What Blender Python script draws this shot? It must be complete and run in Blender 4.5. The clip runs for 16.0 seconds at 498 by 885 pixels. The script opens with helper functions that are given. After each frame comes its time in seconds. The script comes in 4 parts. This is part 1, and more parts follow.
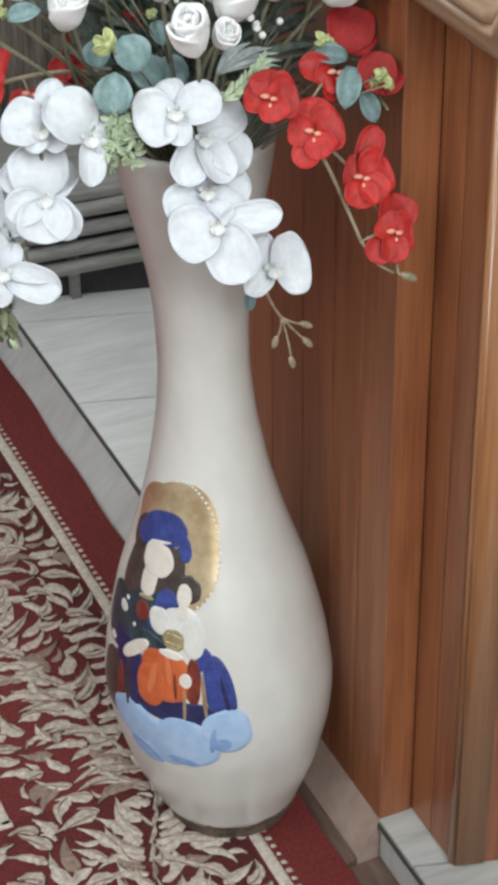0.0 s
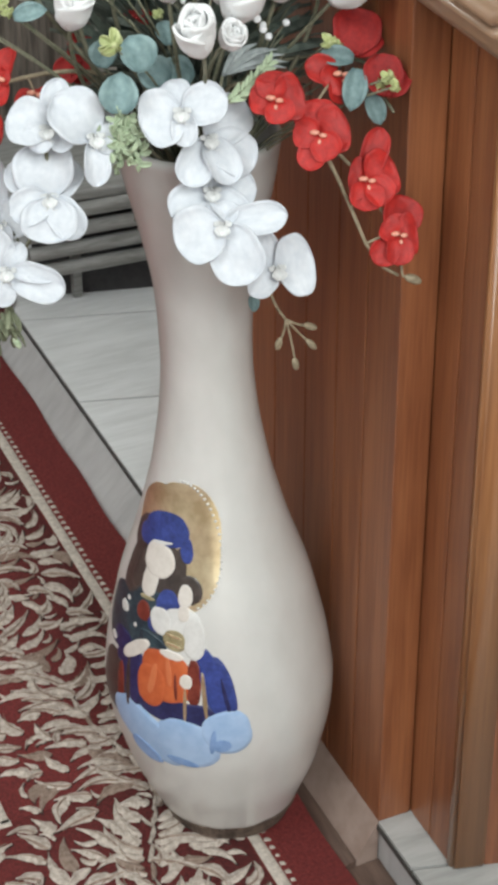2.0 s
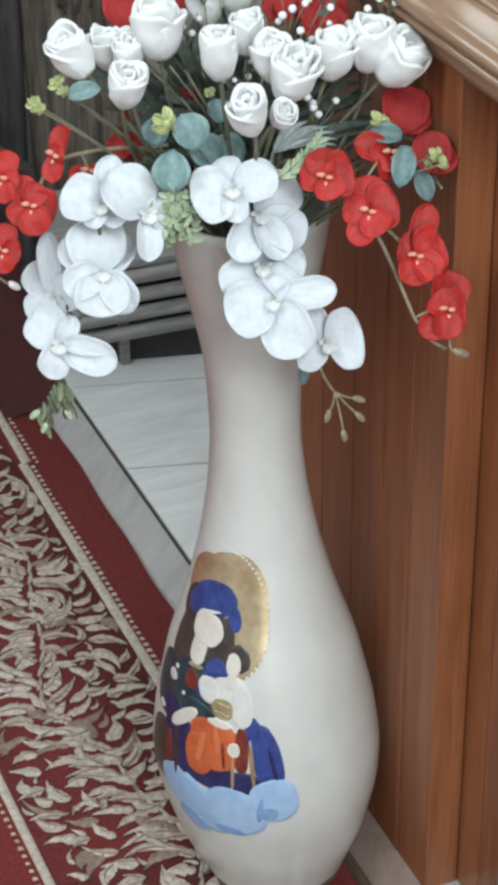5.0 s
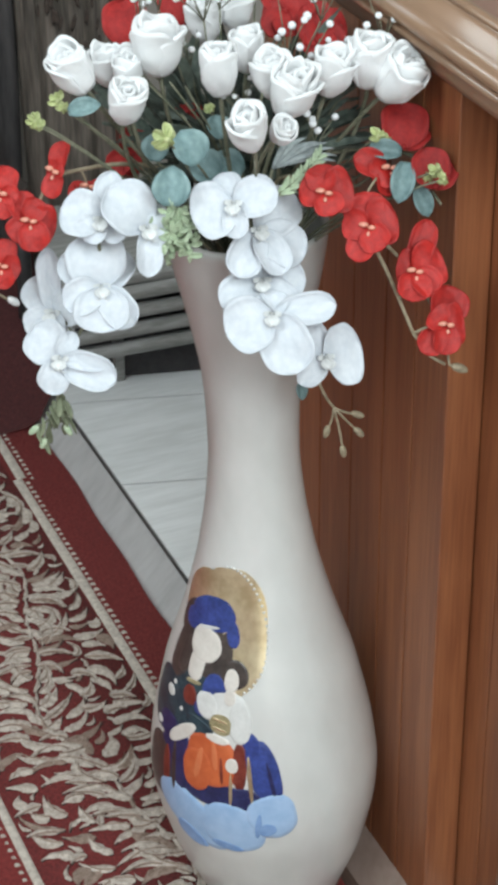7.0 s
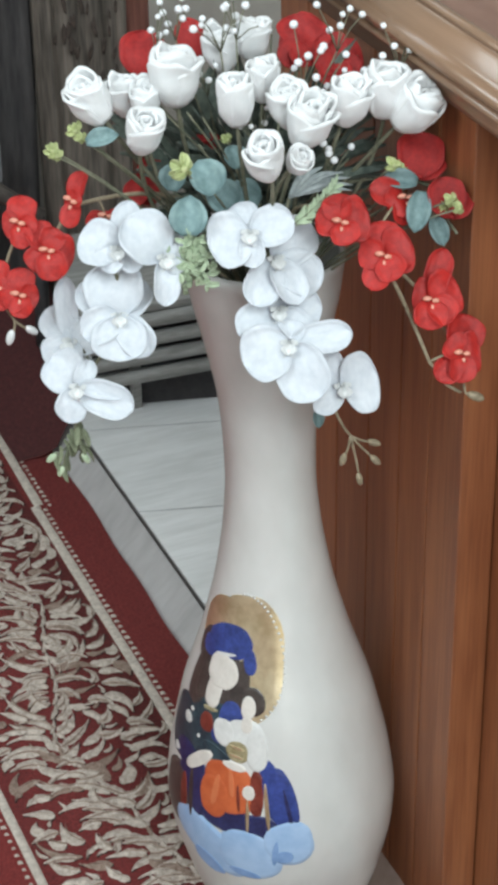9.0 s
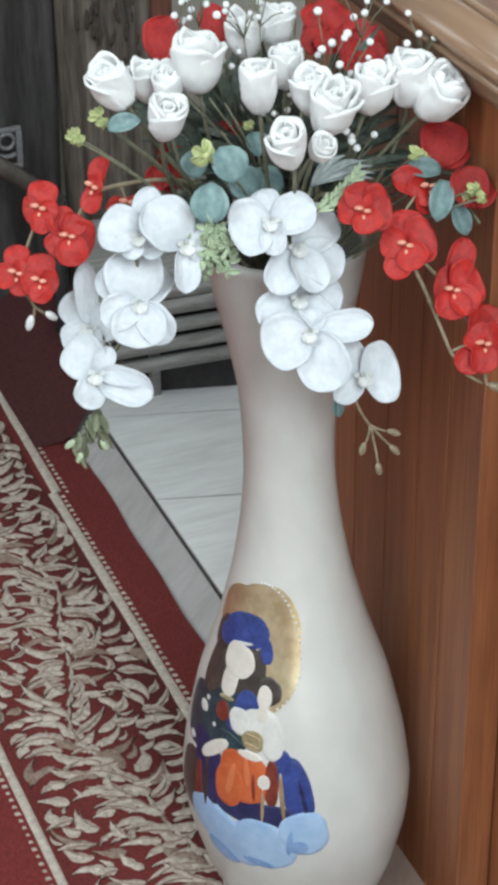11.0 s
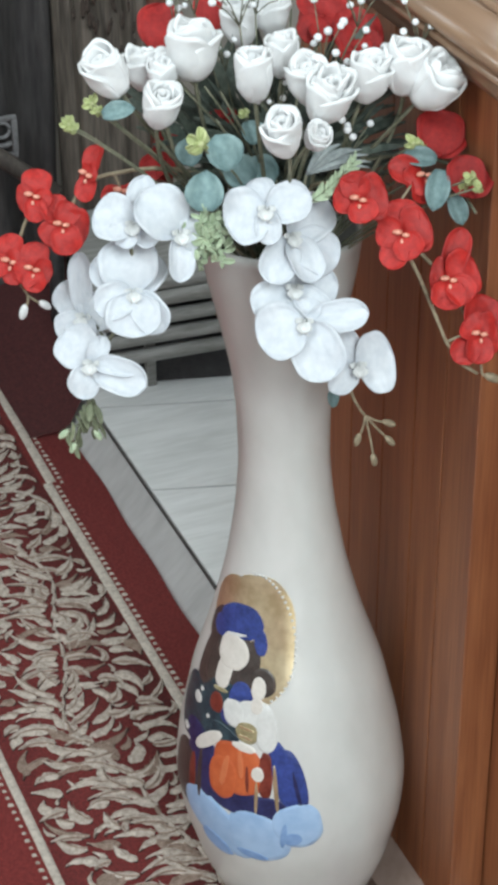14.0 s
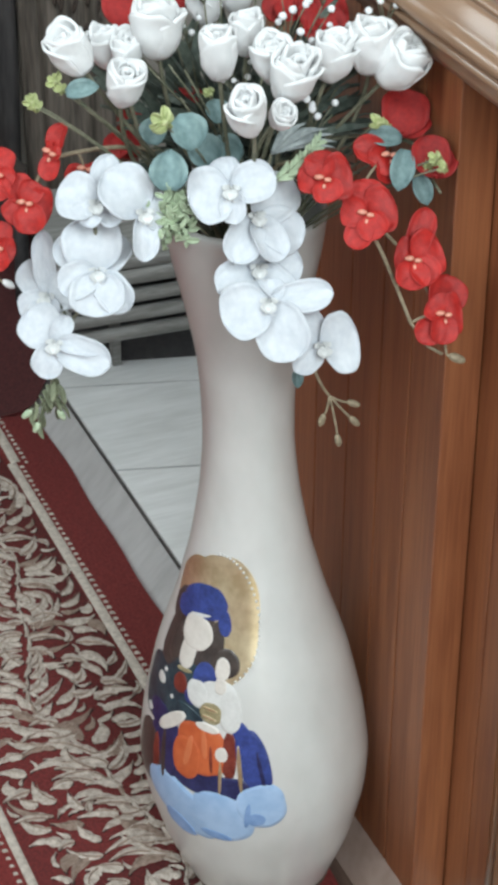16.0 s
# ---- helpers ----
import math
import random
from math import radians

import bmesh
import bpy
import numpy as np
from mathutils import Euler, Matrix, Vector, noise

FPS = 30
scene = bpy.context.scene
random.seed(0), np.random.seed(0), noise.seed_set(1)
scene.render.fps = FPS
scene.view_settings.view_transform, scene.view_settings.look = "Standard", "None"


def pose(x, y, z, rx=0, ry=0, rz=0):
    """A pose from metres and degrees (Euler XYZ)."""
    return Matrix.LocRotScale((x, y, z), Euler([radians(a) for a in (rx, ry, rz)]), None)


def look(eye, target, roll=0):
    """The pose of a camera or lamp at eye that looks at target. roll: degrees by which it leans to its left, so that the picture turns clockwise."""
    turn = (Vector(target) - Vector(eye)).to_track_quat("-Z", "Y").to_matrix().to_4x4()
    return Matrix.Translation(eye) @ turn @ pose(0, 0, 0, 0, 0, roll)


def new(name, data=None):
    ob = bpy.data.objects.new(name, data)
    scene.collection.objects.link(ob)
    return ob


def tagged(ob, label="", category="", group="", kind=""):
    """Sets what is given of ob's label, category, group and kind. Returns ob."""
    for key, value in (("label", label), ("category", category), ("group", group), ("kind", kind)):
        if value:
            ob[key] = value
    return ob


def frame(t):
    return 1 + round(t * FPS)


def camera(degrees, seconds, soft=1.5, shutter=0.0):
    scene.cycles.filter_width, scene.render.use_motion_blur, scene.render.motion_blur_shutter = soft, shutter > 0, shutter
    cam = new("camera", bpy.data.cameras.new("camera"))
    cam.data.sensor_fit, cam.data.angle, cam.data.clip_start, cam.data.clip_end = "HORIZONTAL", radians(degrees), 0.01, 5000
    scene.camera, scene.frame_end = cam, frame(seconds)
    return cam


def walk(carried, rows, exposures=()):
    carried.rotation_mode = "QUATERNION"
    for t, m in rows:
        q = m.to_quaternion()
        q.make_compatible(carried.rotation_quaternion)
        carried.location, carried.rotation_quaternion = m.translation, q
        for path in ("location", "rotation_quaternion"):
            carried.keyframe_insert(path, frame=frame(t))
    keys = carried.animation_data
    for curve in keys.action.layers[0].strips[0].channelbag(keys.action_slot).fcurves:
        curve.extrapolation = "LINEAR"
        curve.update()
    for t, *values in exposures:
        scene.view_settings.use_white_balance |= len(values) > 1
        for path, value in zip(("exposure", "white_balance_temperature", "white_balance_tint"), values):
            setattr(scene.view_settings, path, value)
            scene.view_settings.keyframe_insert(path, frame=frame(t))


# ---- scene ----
cam = camera(13.594, 16.0, soft=4.5)
walk(cam, [
    (0, look((-0.6388, -1.5023, 1.5525), (0.1092, 0.1679, 0.3315), -0.67)),
    (0.5, look((-0.6362, -1.5012, 1.5527), (0.1144, 0.1655, 0.3285), -0.80)),
    (1, look((-0.6389, -1.5007, 1.5508), (0.1247, 0.1596, 0.3259), -0.43)),
    (1.5, look((-0.6369, -1.4979, 1.5526), (0.1353, 0.1588, 0.3282), -0.05)),
    (2, look((-0.6408, -1.4978, 1.5538), (0.1082, 0.1707, 0.3311), -0.19)),
    (2.5, look((-0.6424, -1.5054, 1.5599), (0.0924, 0.1728, 0.3419), -0.35)),
    (3, look((-0.6447, -1.5097, 1.5665), (0.0870, 0.1717, 0.3509), -0.33)),
    (3.5, look((-0.6475, -1.5069, 1.5727), (0.0799, 0.1869, 0.3719), -0.49)),
    (4, look((-0.6491, -1.5050, 1.5757), (0.0808, 0.2087, 0.4050), -0.58)),
    (4.2, look((-0.6465, -1.5076, 1.5767), (0.0796, 0.2131, 0.4139), -0.66)),
    (6.3, look((-0.6616, -1.4971, 1.5633), (0.0622, 0.2104, 0.3800), -0.75)),
    (6.5, look((-0.6597, -1.4984, 1.5652), (0.0651, 0.2131, 0.3881), -0.73)),
    (7, look((-0.6605, -1.5029, 1.5720), (0.0783, 0.2181, 0.4176), -0.56)),
    (7.5, look((-0.6596, -1.5015, 1.5780), (0.0795, 0.2473, 0.4665), -0.49)),
    (8, look((-0.6589, -1.5035, 1.5764), (0.0831, 0.2333, 0.4480), -0.54)),
    (8.5, look((-0.6593, -1.5047, 1.5734), (0.0775, 0.2312, 0.4403), -0.57)),
    (9, look((-0.6627, -1.5077, 1.5776), (0.0658, 0.2329, 0.4464), -0.85)),
    (9.5, look((-0.6632, -1.5085, 1.5754), (0.0603, 0.2338, 0.4435), -0.95)),
    (9.7, look((-0.6628, -1.5057, 1.5739), (0.0533, 0.2382, 0.4399), -0.96)),
    (11.8, look((-0.6614, -1.5016, 1.5736), (0.0481, 0.2400, 0.4318), -0.46)),
    (12, look((-0.6627, -1.5029, 1.5750), (0.0464, 0.2391, 0.4337), -0.50)),
    (12.5, look((-0.6631, -1.5027, 1.5755), (0.0478, 0.2372, 0.4322), -0.32)),
    (13, look((-0.6614, -1.4998, 1.5748), (0.0522, 0.2392, 0.4317), -0.31)),
    (13.5, look((-0.6595, -1.4984, 1.5736), (0.0517, 0.2407, 0.4291), -0.39)),
    (14, look((-0.6565, -1.4956, 1.5678), (0.0533, 0.2413, 0.4191), -0.31)),
    (14.5, look((-0.6586, -1.4940, 1.5639), (0.0460, 0.2413, 0.4097), -0.30)),
    (15, look((-0.6560, -1.4931, 1.5654), (0.0499, 0.2424, 0.4123), -0.25)),
    (15.5, look((-0.6538, -1.4937, 1.5654), (0.0659, 0.2313, 0.4050), 0.05)),
    (16, look((-0.6534, -1.4932, 1.5656), (0.0848, 0.2199, 0.3993), 0.36)),
], [(0, 0, 6720, 9), (1.5, 0, 6900, 10), (2.5, 0, 6650, 8), (3.5, 0, 6420, 6), (16, 0, 6420, 6)])

# ---- light ----
world = bpy.data.worlds.new("sky")
scene.world = world
world.use_nodes = True
sky = world.node_tree.nodes.new("ShaderNodeTexSky")
sky.sky_type, sky.sun_disc = "NISHITA", False
sky.sun_elevation, sky.sun_rotation = radians(45), radians(200)
world.node_tree.links.new(sky.outputs[0], world.node_tree.nodes["Background"].inputs[0])
world.node_tree.nodes["Background"].inputs[1].default_value = 0.12


def opening_light(name, where, target, width, height, power, colour):
    lamp = bpy.data.lights.new(name, "AREA")
    lamp.shape, lamp.size, lamp.size_y, lamp.energy, lamp.color = "RECTANGLE", width, height, power, colour
    ob = new(name, lamp)
    ob.matrix_world = look(where, target)
    return ob


opening_light("opening_light", (-2.52, -0.7, 3.3), (0, 0.2, 0.6), 1.8, 1.8, 66, (0.89, 0.97, 1.0))
opening_light("opening_light", (-0.4, -3.52, 3.3), (-0.1, 0.2, 0.6), 2.0, 1.8, 133, (0.90, 0.975, 1.0))
opening_light("doorway_light", (-0.775, -3.56, 1.05), (-0.775, 0.0, 1.0), 0.92, 2.0, 9.5, (0.93, 0.98, 1.0))
# added lamp, source unseen, for sheen on the moulding and the tiles
opening_light("opening_light", (0.3, 1.58, 3.1), (0.1, 0, 0.8), 1.6, 1.2, 13, (0.92, 0.98, 1.0))

# ---- materials ----


def material(name, dark, light, rough=0.6, scale=40.0, stretch=(1, 1, 1), bump=0.1, metal=0.0, coat=0.0, vary=0.0, fine=4.0, sheen=0.0, through_light=0.0):
    """Two tones by a coarse and a fine noise, with a little relief."""
    m = bpy.data.materials.new(name)
    m.use_nodes = True
    n, l = m.node_tree.nodes, m.node_tree.links
    p = n["Principled BSDF"]
    co = n.new("ShaderNodeTexCoord")
    mp = n.new("ShaderNodeMapping")
    mp.inputs["Scale"].default_value = stretch
    l.new(co.outputs["Object"], mp.inputs[0])
    a = n.new("ShaderNodeTexNoise")
    a.inputs["Scale"].default_value, a.inputs["Detail"].default_value = scale, 5
    f = n.new("ShaderNodeTexNoise")
    f.inputs["Scale"].default_value, f.inputs["Detail"].default_value = scale * fine, 3
    for t in (a, f):
        l.new(mp.outputs[0], t.inputs["Vector"])
    mix = n.new("ShaderNodeMath")
    mix.operation = "MULTIPLY_ADD"
    mix.inputs[1].default_value = 0.65
    half = n.new("ShaderNodeMath")
    half.operation = "MULTIPLY"
    half.inputs[1].default_value = 0.35
    l.new(f.outputs[0], half.inputs[0])
    l.new(a.outputs[0], mix.inputs[0])
    l.new(half.outputs[0], mix.inputs[2])
    ramp = n.new("ShaderNodeValToRGB")
    ramp.color_ramp.elements[0].position, ramp.color_ramp.elements[1].position = 0.36, 0.64
    ramp.color_ramp.elements[0].color, ramp.color_ramp.elements[1].color = (*dark, 1), (*light, 1)
    l.new(mix.outputs[0], ramp.inputs[0])
    out = ramp.outputs[0]
    if vary:
        info = n.new("ShaderNodeObjectInfo")
        hsv = n.new("ShaderNodeHueSaturation")
        rng = n.new("ShaderNodeMapRange")
        rng.inputs["To Min"].default_value, rng.inputs["To Max"].default_value = 1 - vary, 1 + vary
        l.new(info.outputs["Random"], rng.inputs[0])
        l.new(rng.outputs[0], hsv.inputs["Value"])
        l.new(out, hsv.inputs["Color"])
        out = hsv.outputs[0]
    l.new(out, p.inputs["Base Color"])
    p.inputs["Roughness"].default_value, p.inputs["Metallic"].default_value = rough, metal
    p.inputs["Coat Weight"].default_value, p.inputs["Coat Roughness"].default_value = coat, 0.2
    p.inputs["Sheen Weight"].default_value = sheen
    if through_light:
        p.inputs["Subsurface Weight"].default_value = through_light
        p.inputs["Subsurface Radius"].default_value = (0.006, 0.006, 0.006)
    if bump:
        bp = n.new("ShaderNodeBump")
        bp.inputs["Strength"].default_value, bp.inputs["Distance"].default_value = bump, 0.002
        l.new(mix.outputs[0], bp.inputs["Height"])
        l.new(bp.outputs[0], p.inputs["Normal"])
    return m


M_WOOD = material("varnished_wood", (0.178, 0.057, 0.023), (0.285, 0.105, 0.043), 0.42, 24, (3.0, 3.0, 0.14), 0.07, coat=0.22, vary=0.05)
M_MOULD = material("moulding_wood", (0.21, 0.124, 0.074), (0.29, 0.176, 0.110), 0.28, 14, (3, 0.15, 3), 0.02, coat=0.6)
M_CORNER = material("post_wood", (0.24, 0.10, 0.04), (0.36, 0.165, 0.07), 0.3, 22, (3, 3, 0.12), 0.06, coat=0.5)
# riser marble with the cabinet's brown reflection put into the colour
M_TINTED = material("wood_tinted_marble", (0.24, 0.17, 0.14), (0.36, 0.27, 0.23), 0.4, 14, (1, 1, 1), 0.05)
# strip between carpet and riser, browner and darker than the marble floor
M_FOOT_STRIP = material("dark_brown_strip", (0.075, 0.045, 0.035), (0.14, 0.09, 0.07), 0.5, 22, (3, 0.3, 1), 0.1)
M_TOP = material("table_top_wood", (0.20, 0.105, 0.075), (0.26, 0.145, 0.105), 0.45, 20, (1, 0.3, 1), 0.05)
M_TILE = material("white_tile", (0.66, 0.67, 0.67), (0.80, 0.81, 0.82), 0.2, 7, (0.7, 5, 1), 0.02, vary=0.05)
M_GREY = material("grey_marble", (0.40, 0.39, 0.39), (0.50, 0.49, 0.49), 0.35, 8, (1.0, 3.0, 0.7), 0.04)
# greyer copy of the white tile, with shade put into its colour
M_TILE_SHADED = material("shaded_tile", (0.31, 0.31, 0.30), (0.42, 0.42, 0.41), 0.3, 9, (0.7, 4, 1), 0.03, vary=0.05)
M_EDGE = material("dark_edge_trim", (0.03, 0.03, 0.03), (0.06, 0.055, 0.05), 0.5, 80)
M_CARPET = material("red_pile", (0.15, 0.016, 0.015), (0.29, 0.040, 0.037), 0.95, 320, (1, 1, 1), 0.9)
M_LEAF = material("beige_pile", (0.30, 0.248, 0.21), (0.60, 0.52, 0.455), 0.95, 150, (1, 1, 1), 0.9)
M_LINE = material("cream_pile", (0.38, 0.33, 0.285), (0.63, 0.56, 0.49), 0.95, 170, bump=0.8)
M_VEIN = material("tan_pile", (0.17, 0.115, 0.088), (0.33, 0.245, 0.20), 0.95, 170, bump=0.8)
M_FIELD = material("maroon_pile", (0.095, 0.012, 0.012), (0.20, 0.028, 0.026), 0.95, 300, bump=0.9)
M_FRET = material("dull_grey_metal", (0.16, 0.16, 0.165), (0.28, 0.28, 0.29), 0.5, 60, metal=0.3)
M_RAIL = material("dark_stained_wood", (0.045, 0.038, 0.034), (0.10, 0.085, 0.075), 0.6, 30, (3, 3, 0.4), 0.1)
# maroon runner cloth, with the shade at the far carpet in its colour
M_MAROON_SHADED = material("shaded_maroon_cloth", (0.048, 0.011, 0.012), (0.095, 0.022, 0.022), 0.95, 200, bump=0.6)
M_OUTLINE = material("dark_brown_pile", (0.026, 0.010, 0.008), (0.062, 0.025, 0.020), 0.95, 260, bump=0.8)
M_VASE = material("cream_glaze", (0.595, 0.588, 0.564), (0.668, 0.660, 0.638), 0.34, 9, (1, 1, 0.6), 0.02, coat=0.85)
M_FOOT = material("bare_clay", (0.045, 0.03, 0.022), (0.15, 0.105, 0.08), 0.8, 60, bump=0.3)
M_WHITE = material("white_silk", (0.54, 0.572, 0.62), (0.66, 0.682, 0.72), 0.5, 38, bump=0.10, through_light=0.15)
M_ROSE = material("white_foam", (0.76, 0.765, 0.77), (0.82, 0.82, 0.82), 0.85, 45, bump=0.05, through_light=0.75)
M_HEART = material("ivory_lip", (0.60, 0.61, 0.60), (0.78, 0.78, 0.78), 0.4, 60)
M_RED = material("red_silk", (0.31, 0.007, 0.006), (0.49, 0.018, 0.013), 0.6, 70, bump=0.15, vary=0.1)
# darker copy of the red silk; beside the cabinet it stands for shade
M_DIMRED = material("dimmed_red_silk", (0.24, 0.008, 0.009), (0.40, 0.018, 0.016), 0.7, 60, bump=0.15, vary=0.12)
M_REDLIP = material("pink_lip", (0.62, 0.20, 0.12), (0.85, 0.45, 0.35), 0.5, 60)
M_STEM = material("stem_green", (0.10, 0.11, 0.07), (0.21, 0.20, 0.14), 0.7, 60)
M_OLIVE = material("olive_leaf", (0.13, 0.15, 0.09), (0.27, 0.29, 0.19), 0.7, 60, vary=0.15)
M_TWIG = material("pale_twig", (0.19, 0.15, 0.095), (0.34, 0.28, 0.19), 0.7, 60)
M_EUCA = material("blue_green_leaf", (0.12, 0.195, 0.20), (0.24, 0.34, 0.34), 0.6, 45, vary=0.2)
# dark leaf green, lifted a little so that the colour carries lens haze
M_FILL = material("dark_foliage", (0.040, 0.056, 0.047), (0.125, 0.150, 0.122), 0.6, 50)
M_SILVERLEAF = material("silver_grey_leaf", (0.20, 0.23, 0.23), (0.38, 0.42, 0.42), 0.55, 60, (1, 1, 1), 0.2, vary=0.15)
M_LIME = material("lime_bud", (0.33, 0.39, 0.15), (0.56, 0.59, 0.32), 0.6, 80, vary=0.15)
M_SPRIG = material("pale_green_sprig", (0.34, 0.44, 0.28), (0.60, 0.68, 0.50), 0.7, 80, vary=0.1)
M_BENCH = material("grey_painted_wood", (0.20, 0.20, 0.19), (0.33, 0.33, 0.32), 0.55, 30, (0.3, 4, 4), 0.1)
# near-black tone, like the charcoal cloth below, lifted for lens haze
M_DARK = material("near_black", (0.026, 0.025, 0.027), (0.046, 0.044, 0.046), 0.7, 40)
M_DRAPE = material("grey_brown_brocade", (0.055, 0.046, 0.038), (0.185, 0.155, 0.13), 0.8, 20, (2.6, 2.6, 0.22), 0.35)
M_DRAPE_DARK = material("charcoal_cloth", (0.026, 0.024, 0.025), (0.064, 0.059, 0.058), 0.9, 18, (2, 2, 0.3), 0.25)
M_MOTIF = material("dark_motif", (0.03, 0.022, 0.018), (0.07, 0.05, 0.04), 0.9, 60)
M_WALL = material("beige_wall", (0.34, 0.31, 0.28), (0.42, 0.39, 0.35), 0.8, 6, bump=0.1)
M_ROOM = material("room_plaster", (0.60, 0.59, 0.57), (0.70, 0.69, 0.67), 0.9, 4)
M_POST = material("red_brown_post", (0.10, 0.035, 0.025), (0.19, 0.075, 0.055), 0.5, 24, (3, 3, 0.2), 0.1)
M_SILVER = material("silver_metal", (0.55, 0.55, 0.55), (0.75, 0.75, 0.76), 0.3, 60, metal=0.9)
M_PEARL = material("white_bead", (0.75, 0.76, 0.78), (0.86, 0.87, 0.88), 0.5, 90)
PAINTS = {
    "gold": material("gold_paint", (0.68, 0.55, 0.32), (0.90, 0.78, 0.53), 0.30, 30, metal=0.8, coat=0.3),
    "umber": material("umber_paint", (0.035, 0.026, 0.024), (0.075, 0.058, 0.05), 0.35, 60, coat=0.2),
    "blue": material("blue_paint", (0.02, 0.035, 0.15), (0.045, 0.075, 0.30), 0.35, 60, coat=0.2),
    "cream": material("cream_paint", (0.62, 0.57, 0.52), (0.70, 0.65, 0.60), 0.35, 70, coat=0.2),
    "teal": material("dark_teal_paint", (0.010, 0.022, 0.035), (0.035, 0.07, 0.085), 0.35, 70, coat=0.2),
    "maroon": material("maroon_paint", (0.12, 0.018, 0.012), (0.22, 0.045, 0.03), 0.35, 70, coat=0.2),
    "pale": material("pale_paint", (0.60, 0.59, 0.57), (0.70, 0.69, 0.67), 0.35, 60, coat=0.2),
    "olive": material("olive_paint", (0.22, 0.18, 0.09), (0.42, 0.36, 0.22), 0.35, 80, coat=0.2),
    "orange": material("orange_paint", (0.46, 0.09, 0.03), (0.56, 0.13, 0.045), 0.35, 45, coat=0.2),
    "peach": material("peach_paint", (0.55, 0.15, 0.06), (0.62, 0.19, 0.08), 0.35, 45, coat=0.2),
    "navy": material("navy_paint", (0.012, 0.014, 0.06), (0.03, 0.035, 0.12), 0.35, 60, coat=0.2),
    "mid": material("mid_blue_paint", (0.16, 0.28, 0.52), (0.26, 0.39, 0.64), 0.35, 30, coat=0.2),
    "sky": material("sky_blue_paint", (0.28, 0.42, 0.64), (0.38, 0.52, 0.73), 0.35, 22, coat=0.2),
}

# ---- building helpers ----


def mesh_of(name, bm, mat, smooth=True):
    bmesh.ops.recalc_face_normals(bm, faces=bm.faces)
    me = bpy.data.meshes.new(name)
    bm.to_mesh(me)
    bm.free()
    me.materials.append(mat)
    if smooth:
        for p in me.polygons:
            p.use_smooth = True
    return me


def part(name, bm, mat, parent=None, label="", smooth=True, at=None):
    """One mesh object, made from a bmesh or from a mesh that is shared, under its thing."""
    me = mesh_of(name, bm, mat, smooth) if isinstance(bm, bmesh.types.BMesh) else bm
    ob = new(name, me)
    if parent is not None:
        ob.parent = parent
    if at is not None:
        ob.matrix_basis = at
    return tagged(ob, label)


def thing(name, label, category, group="", kind="", at=(0, 0, 0)):
    ob = new(name)
    ob.empty_display_size = 0.02
    ob.location = at
    return tagged(ob, label, category, group, kind)


def box(x0, y0, z0, x1, y1, z1, bevel=0.0, bm=None):
    bm = bm or bmesh.new()
    made = bmesh.ops.create_cube(bm, size=1, matrix=Matrix.LocRotScale(((x0 + x1) / 2, (y0 + y1) / 2, (z0 + z1) / 2), None, (x1 - x0, y1 - y0, z1 - z0)))
    if bevel:
        edges = list({e for v in made["verts"] for e in v.link_edges})
        bmesh.ops.bevel(bm, geom=edges, offset=bevel, segments=2, affect="EDGES", profile=0.6)
    return bm


def prism(points, z0, z1, bm=None):
    bm = bm or bmesh.new()
    low = [bm.verts.new((x, y, z0)) for x, y in points]
    top = [bm.verts.new((x, y, z1)) for x, y in points]
    bm.faces.new(low[::-1])
    bm.faces.new(top)
    for i in range(len(points)):
        j = (i + 1) % len(points)
        bm.faces.new((low[i], low[j], top[j], top[i]))
    return bm


def tube(points, r0, r1, sides=7, bm=None):
    """A tapered round rod along a line of points."""
    bm = bm or bmesh.new()
    pts = [Vector(p) for p in points]
    rings = []
    for i, p in enumerate(pts):
        way = (pts[min(i + 1, len(pts) - 1)] - pts[max(i - 1, 0)]).normalized()
        side = way.cross(Vector((0.31, 0.17, 0.93))).normalized()
        other = way.cross(side)
        r = r0 + (r1 - r0) * i / (len(pts) - 1)
        rings.append([bm.verts.new(p + r * (math.cos(a) * side + math.sin(a) * other)) for a in np.linspace(0, 2 * math.pi, sides, endpoint=False)])
    for a, b in zip(rings, rings[1:]):
        for k in range(sides):
            bm.faces.new((a[k], a[(k + 1) % sides], b[(k + 1) % sides], b[k]))
    bm.faces.new(rings[0][::-1])
    bm.faces.new(rings[-1])
    return bm


def bend(a, b, c, steps=10):
    a, b, c = Vector(a), Vector(b), Vector(c)
    return [(1 - s) ** 2 * a + 2 * s * (1 - s) * b + s * s * c for s in np.linspace(0, 1, steps)]


def sheet(shape, nu=9, nv=9, thick=0.0008, bm=None):
    """A thin closed skin over shape(u, v), u and v from 0 to 1."""
    bm = bm or bmesh.new()
    grid = [[Vector(shape(u, v)) for u in np.linspace(0, 1, nu)] for v in np.linspace(0, 1, nv)]
    layers = []
    for sign in (0.5, -0.5):
        rows = []
        for j in range(nv):
            row = []
            for i in range(nu):
                du = grid[j][min(i + 1, nu - 1)] - grid[j][max(i - 1, 0)]
                dv = grid[min(j + 1, nv - 1)][i] - grid[max(j - 1, 0)][i]
                n = du.cross(dv)
                n = n.normalized() if n.length > 1e-12 else Vector((0, 0, 1))
                row.append(bm.verts.new(grid[j][i] + n * thick * sign))
            rows.append(row)
        layers.append(rows)
    for k, rows in enumerate(layers):
        for j in range(nv - 1):
            for i in range(nu - 1):
                q = (rows[j][i], rows[j][i + 1], rows[j + 1][i + 1], rows[j + 1][i])
                bm.faces.new(q if k == 0 else q[::-1])
    a, b = layers
    rim = [(0, i) for i in range(nu)] + [(j, nu - 1) for j in range(1, nv)] + [(nv - 1, i) for i in range(nu - 2, -1, -1)] + [(j, 0) for j in range(nv - 2, 0, -1)]
